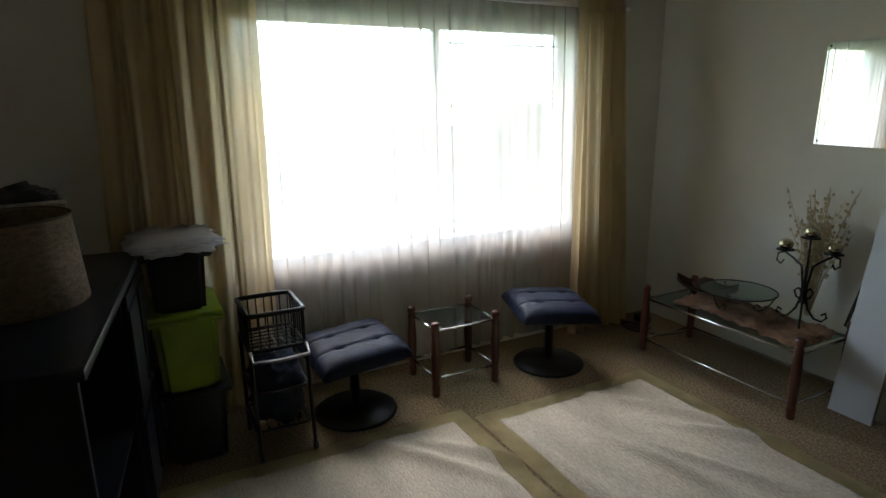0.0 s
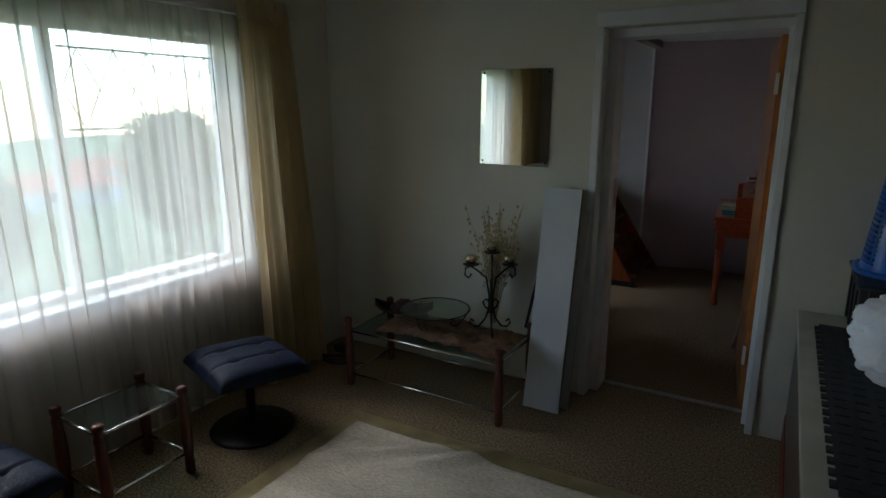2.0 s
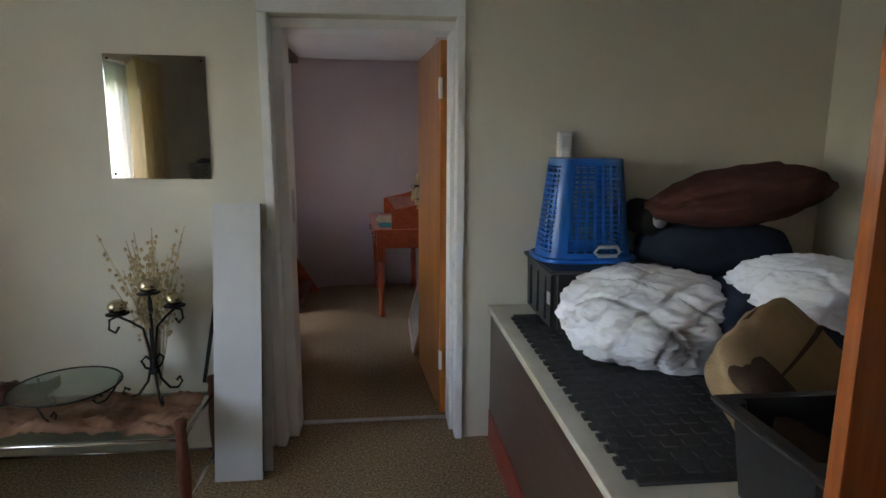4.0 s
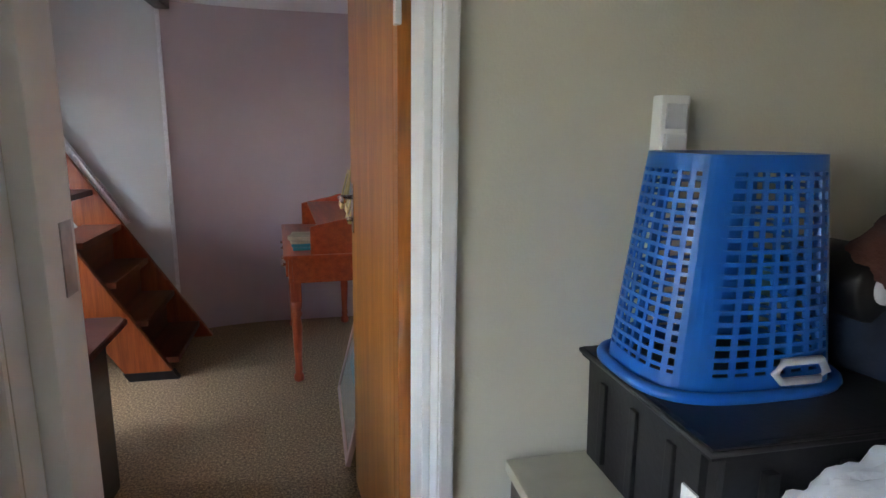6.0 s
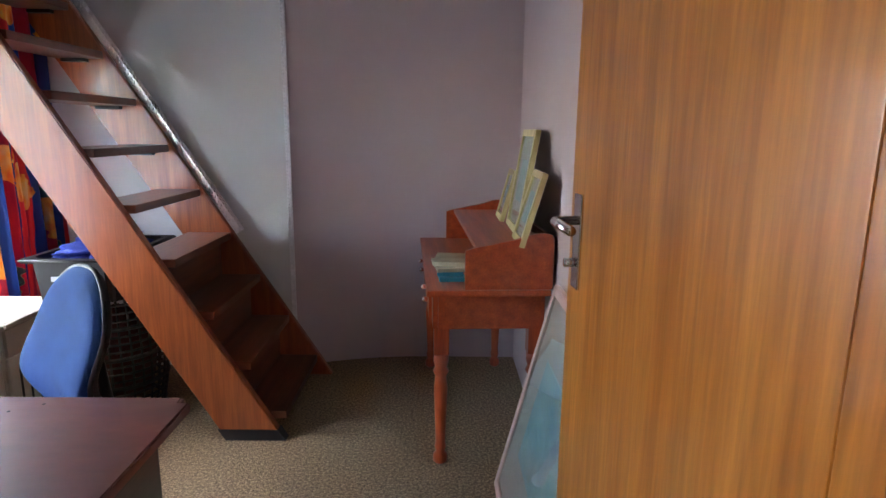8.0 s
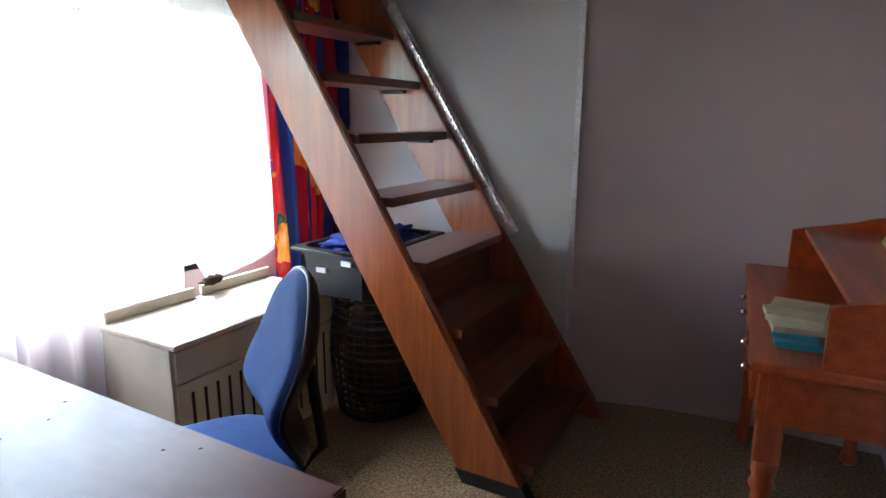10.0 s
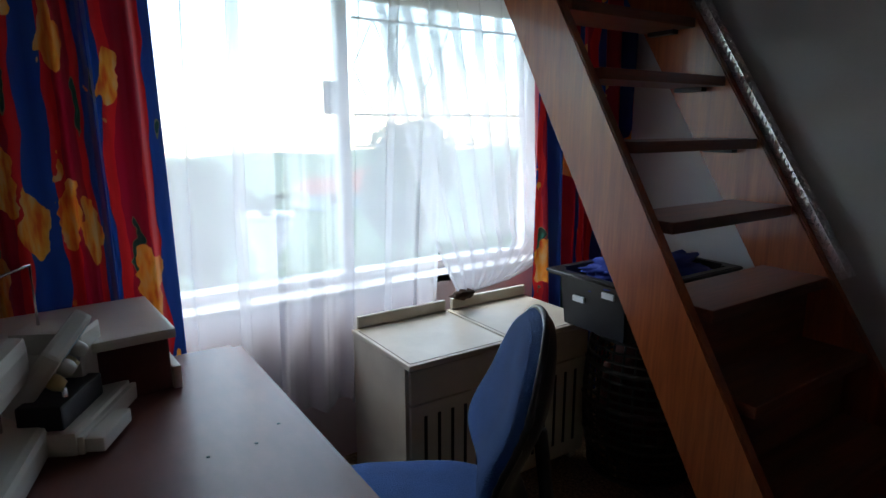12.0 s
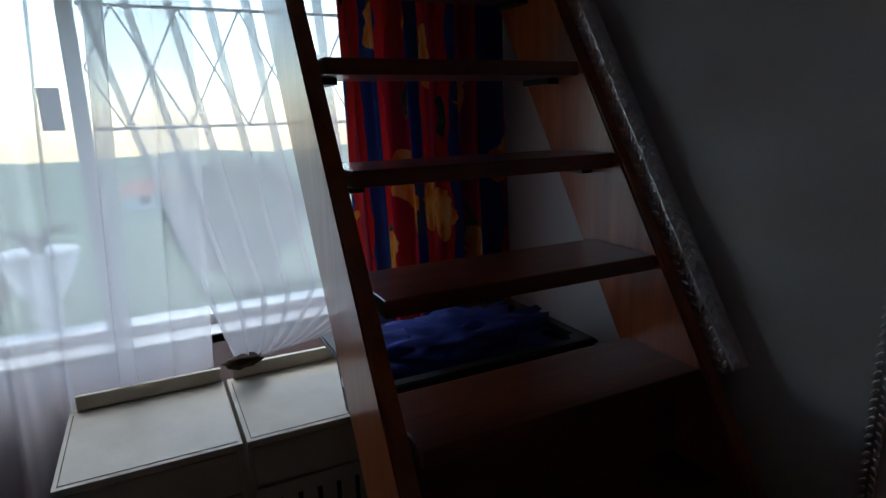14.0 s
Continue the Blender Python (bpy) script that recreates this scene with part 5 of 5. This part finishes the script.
SH = DH + 0.165
picture(pose(0.945, 7.29, SH, -9, 0, -90), 0.37, 0.44, 0.03, M["gold"], "gold-framed blue print leaning on the desk shelf", mount=0.07)
picture(pose(0.93, 6.93, SH, -16, 0, -90), 0.24, 0.29, 0.028, M["gold"], "small gold-framed print leaning on the desk shelf", mount=0.035)
picture(pose(0.92, 7.55, SH, -15, 0, -90), 0.22, 0.25, 0.028, M["gold"], "small gold-framed print behind the larger one", mount=0.035)
picture(pose(0.85, 6.58, 0.003, -14, 0, -90), 0.80, 0.82, 0.035, M["rose"], "large rose-framed print standing on the carpet", mount=0.14)
for k, (c, s, a) in enumerate((("teal", 0.075, 4), ("teal", 0.075, -3), ("books", 0.10, 8), ("books", 0.095, -6))):
    single("book", box((-s * 0.7, -s, 0), (s * 0.7, s, 0.017), 0.003), M[c], "thin teal book on the desk" if c == "teal" else "thin faded book on the desk", "book", pose(0.68, 6.87 + 0.02 * k, DH + 0.001 + 0.018 * k, 0, 0, a), "stacked books")

# ---- sewing table ----
tb = thing("table", (-1.22, 5.22, 0), "reddish veneered work table with rounded corners", "table")
bm = box((0, 0, 0.672), (1.262, 0.63, 0.70), 0.0)
bmesh.ops.bevel(bm, geom=[e for e in bm.edges if abs(e.verts[0].co.z - e.verts[1].co.z) > 0.02], offset=0.025, segments=4, affect="EDGES")
bmesh.ops.bevel(bm, geom=[e for e in bm.edges if abs(e.verts[0].co.z - e.verts[1].co.z) < 1e-4 and len(e.link_faces) == 2 and abs(e.calc_face_angle(0)) > 1], offset=0.004, segments=2, affect="EDGES")
part("tabletop", bm, M["table"], tb, "scratched reddish top")
part("end_panel", box((1.16, 0.04, 0.0), (1.18, 0.60, 0.671), 0.003), M["brown"], tb)
part("end_panel", box((0.05, 0.04, 0.0), (0.07, 0.60, 0.671), 0.003), M["brown"], tb)
part("back_panel", box((0.071, 0.05, 0.25), (1.159, 0.066, 0.671), 0.002), M["brown"], tb)
for k in range(5):
    r = random.Random(k)
    part("chip", lathe([(0.004, 0), (0.003, 0.0006), (0, 0.0006)], 8, m=Matrix.Translation((0.45 + 0.5 * r.random(), 0.40 + 0.2 * r.random(), 0.7))), M["dark"], tb, "dark chip in the veneer")
sb = thing("sewing_box", pose(-1.14, 5.50, 0.701, 0, 0, 4), "oxblood box with an ivory lid on the table", "box")
part("body", box((-0.15, -0.16, 0), (0.15, 0.13, 0.125), 0.006), M["oldred"], sb)
part("lid", box((-0.165, -0.175, 0.126), (0.165, 0.145, 0.15), 0.008), M["machine"], sb, "ivory lid")
part("base", box((-0.155, 0.131, 0.0), (0.155, 0.15, 0.055), 0.004), M["machine"], sb)


def overlocker():
    t = thing("overlocker", pose(-0.93, 5.42, 0.701, 0, 0, -28) @ Matrix.Scale(0.8, 4), "ivory overlock sewing machine with its threading panel open", "sewing machine")
    part("base", box((-0.15, -0.12, 0), (0.15, 0.11, 0.06), 0.012), M["machine"], t)
    part("base_front", box((-0.15, 0.111, 0.005), (0.15, 0.125, 0.05), 0.004), M["machine"], t)
    part("column", box((-0.15, -0.12, 0.061), (-0.03, 0.05, 0.24), 0.015), M["machine"], t)
    face = pose(0.03, 0.0, 0.17, -38, 18, 0)
    hd = part("head", box((-0.09, -0.025, -0.10), (0.09, 0.02, 0.13), 0.012, m=face), M["machine"], t, "tilted ivory threading panel")
    part("label", box((-0.06, 0.0202, 0.105), (0.06, 0.0215, 0.122), 0, m=face), M["print"], hd, "small printed scale")
    part("looper_bay", box((-0.06, -0.02, 0.061), (0.14, 0.08, 0.12), 0.006), M["black_metal"], t, "dark looper mechanism")
    for k in range(4):
        knob = part("tension_dial", lathe([(0.017, 0), (0.019, 0.008), (0.019, 0.02), (0.013, 0.034), (0, 0.035)], 16, m=face @ pose(-0.05 + 0.034 * k, 0.02, 0.05 - 0.022 * (k % 2), -90, 0, 0)), M["gold"] if k % 2 else M["machine"], hd)
    part("front_tray", box((0.0, 0.126, 0.01), (0.15, 0.17, 0.045), 0.006), M["machine"], t)
    part("presser", tube([(0.08, 0.06, 0.14), (0.08, 0.065, 0.065)], 0.006), M["chrome"], t)
    part("thread_guide", tube([(-0.1, -0.08, 0.24), (-0.1, -0.08, 0.40), (0.1, -0.08, 0.40)], 0.004), M["chrome"], t)


overlocker()
sm = thing("sewing_machine", pose(-0.70, 5.30, 0.701, 0, 0, -14) @ Matrix.Scale(0.85, 4), "white domestic sewing machine on the table edge", "sewing machine")
part("bed", box((-0.20, -0.08, 0), (0.20, 0.08, 0.07), 0.018), M["machine"], sm)
part("pillar", box((0.08, -0.065, 0.071), (0.20, 0.065, 0.25), 0.025), M["machine"], sm)
part("arm", box((-0.20, -0.06, 0.17), (0.079, 0.06, 0.27), 0.03), M["machine"], sm)
part("hand_wheel", lathe([(0.05, 0), (0.055, 0.008), (0.05, 0.025), (0, 0.027)], 24, m=pose(0.2, 0, 0.18, 0, 90, 0)), M["clear_white"], sm)
part("needle_bar", tube([(-0.15, 0, 0.17), (-0.15, 0, 0.075)], 0.005), M["chrome"], sm)

# ---- low cabinets under the window ----
def low_cab(y0, label):
    t = thing("low_cabinet", (-1.455, y0, 0), label, "cabinet", "window cabinets")
    w, d, h = 0.405, 0.395, 0.58
    part("body", box((0, 0.004, 0.03), (d - 0.02, w - 0.004, h - 0.02), 0.003), M["cab"], t)
    part("top", box((-0.005, 0.001, h - 0.019), (d + 0.012, w - 0.001, h), 0.006), M["cab"], t)
    part("ledge", box((-0.005, 0.02, h + 0.0005), (0.012, w - 0.004, h + 0.045), 0.006), M["cab"], t, "raised back ledge")
    part("groove", box((0.03, w * 0.03, h + 0.0003), (d - 0.002, w * 0.035, h + 0.001)), M["choc"], t)
    part("groove", box((d - 0.004, w * 0.03, h + 0.0003), (d - 0.001, w * 0.97, h + 0.001)), M["choc"], t)
    part("drawer", box((d - 0.019, 0.015, h - 0.14), (d - 0.004, w - 0.015, h - 0.03), 0.004), M["cab"], t)
    dr = part("door", box((d - 0.019, 0.015, 0.05), (d - 0.006, w - 0.015, h - 0.15), 0.004), M["cab"], t)
    for k in range(6):
        y = 0.07 + k * 0.052
        part("slot", box((d - 0.0062, y - 0.006, 0.10), (d - 0.0045, y + 0.006, h - 0.19), 0.0), M["dark"], dr)
    for y in (0.04, w - 0.06):
        part("foot", box((0.02, y, 0), (d - 0.03, y + 0.03, 0.029)), M["cab"], t)


low_cab(6.30, "cream painted low cabinet with a slotted door")
low_cab(6.712, "cream painted low cabinet with a raised back ledge")
single("curtain_tie", blob((0.03, 0.055, 0.018), 2, 0.4, 3, 2.5, 3), M["choc"], "brown cloth tie round the gathered net", "curtain tie", pose(-1.42, 6.77, 0.645, 0, 0, 20))

single("plastic_bag", blob((0.17, 0.13, 0.10), 11, 0.4, 3.5, 2.6, 5), M["black_plastic"], "crumpled black plastic bag on the carpet under the window", "plastic bag", Matrix.Translation((-1.27, 6.06, 0.092)))

# ---- office chair ----
oc = thing("office_chair", pose(-0.565, 6.07, 0, 0, 0, 57), "blue upholstered office chair drawn up to the work table", "office chair")
part("seat", blob((0.25, 0.235, 0.045), 1, 0.03, 1.2, 3.2, 4, m=Matrix.Translation((-0.06, 0, 0.43))), M["blue_cloth"], oc, "blue fabric seat")


def back_outline(u, v):
    py, pz = (u - 0.5) * 2, (v - 0.5) * 2
    k = (abs(py) ** 2.8 + abs(pz) ** 2.8) ** (1 / 2.8)
    m_ = max(abs(py), abs(pz))
    q = m_ / k if k > 1e-5 else 1
    yy, zz = py * q, pz * q
    w = 0.192 * (1 - 0.25 * max(0.0, zz) ** 1.6 - 0.16 * max(0.0, -zz - 0.2) ** 1.5)
    return yy * w, zz, max(0.0, 1 - m_ ** 4) ** 0.5


def back_surface(off, th):
    def fn(u, v):
        y, z, e = back_outline(u, v)
        lumbar = -0.055 * math.exp(-((z + 0.25) / 0.42) ** 2)
        return (0.20 + off + 0.012 * z + 0.015 * max(0.0, z) ** 2 + lumbar + th * e - 0.9 * y * y, y, 0.672 + 0.25 * z)
    return sheet(34, 34, fn)


part("backrest", back_surface(0.0, -0.042), M["blue_cloth"], oc, "blue padded backrest with a lumbar swell")
part("back_shell", back_surface(0.014, 0.03), M["black_plastic"], oc, "black plastic back shell")
edge_pts = []
for k in range(64):
    a = 2 * math.pi * k / 64
    c, q = math.cos(a), math.sin(a)
    mm = max(abs(c), abs(q))
    y, z, e = back_outline(0.5 + 0.5 * c / mm, 0.5 + 0.5 * q / mm)
    edge_pts.append((0.207 + 0.012 * z + 0.015 * max(0.0, z) ** 2 - 0.055 * math.exp(-((z + 0.25) / 0.42) ** 2) - 0.9 * y * y, y, 0.672 + 0.25 * z))
part("edge_trim", tube(edge_pts, 0.008, 8, None, True), M["black_plastic"], oc, "glossy black edge trim")
part("back_bar", tube([(0.0, 0, 0.375), (0.20, 0, 0.37), (0.265, 0, 0.42), (0.235, 0, 0.66)], 0.016), M["black_metal"], oc)
part("column", tube([(-0.04, 0, 0.10), (-0.04, 0, 0.40)], 0.025), M["black_metal"], oc)
for k in range(5):
    a = k * 1.2566 + 0.3
    part("foot", tube([(-0.04, 0, 0.10), (-0.04 + 0.24 * math.cos(a), 0.24 * math.sin(a), 0.065)], 0.018), M["black_plastic"], oc)
    part("castor", lathe([(0.0, -0.02), (0.028, -0.02), (0.03, 0), (0.028, 0.02), (0, 0.02)], 14, m=pose(-0.04 + 0.25 * math.cos(a), 0.25 * math.sin(a), 0.03, 90, 0, math.degrees(a))), M["black_plastic"], oc)

# ---- under the stair ----
lb = thing("wicker_hamper", (-0.92, 7.25, 0), "dark open-weave wicker hamper under the stair", "hamper")
hm = bmesh.new()
prof = lambda f: 0.155 + 0.06 * math.sin(math.pi * (0.15 + 0.7 * f))
for k in range(17):
    f = k / 16
    tube([(prof(f) * math.cos(a), prof(f) * math.sin(a), 0.01 + 0.57 * f) for a in np.linspace(0, 6.2832, 36, endpoint=False)], 0.006 if k % 4 else 0.011, 5, hm, True)
for k in range(30):
    a = 2 * math.pi * k / 30
    tube([(prof(f) * math.cos(a), prof(f) * math.sin(a), 0.01 + 0.57 * f) for f in np.linspace(0, 1, 8)], 0.005, 4, hm)
part("weave", hm, M["dkwicker"], lb)
part("laundry", blob((0.14, 0.14, 0.22), 5, 0.3, 3, 3, 3, m=Matrix.Translation((0, 0, 0.26))), M["maroon"], lb, "dark laundry seen through the weave")
ct = tub("crate", (-0.93, 7.235, 0.592), 0.34, 0.56, 0.20, M["black_plastic"], "black folding crate with torn labels on a hamper", "crate", taper=0.94)
for y, z in ((-0.12, 0.13), (0.02, 0.06), (-0.2, 0.05)):
    part("sticker", box((0.161 + 0.004 * z, y, z), (0.172, y + 0.05, z + 0.018)), M["white"], ct, "torn white label")
for q, z in ((-0.08, 0.12), (0.05, 0.16)):
    part("sticker", box((q, -0.285, z - 0.02), (q + 0.05, -0.276, z)), M["white"], ct, "torn white label")
single("blue_cloth", blob((0.13, 0.24, 0.05), 6, 0.45, 4, 3, 4), mat("bright_blue_cloth", (0.03, 0.06, 0.36), 0.9, var=0.3, scale=10), "crumpled bright blue cloth heaped in the crate", "cloth", Matrix.Translation((-0.93, 7.24, 0.775)))
cb = bmesh.new()
for k in range(3):
    tube([(0.09 * math.cos(a) * (1 + 0.1 * k), 0.06 * math.sin(a + 0.4 * k), 0.006 + 0.008 * k) for a in np.linspace(0, 6.2832, 24, endpoint=False)], 0.004, 6, cb, True)
tube([(0.09, 0, 0.006), (0.2, 0.05, 0.006), (0.24, 0.2, 0.01), (0.2, 0.3, 0.05)], 0.004, 6, cb)
single("cable", cb, M["black_plastic"], "black cable loosely coiled on the carpet in the corner", "cable", Matrix.Translation((-1.36, 4.30, 0)))
ad = thing("power_adapter", (-1.42, 4.44, 0), "small black power adapter lying by the skirting", "adapter")
part("body", box((-0.05, -0.03, 0), (0.05, 0.03, 0.05), 0.008), M["black_plastic"], ad)
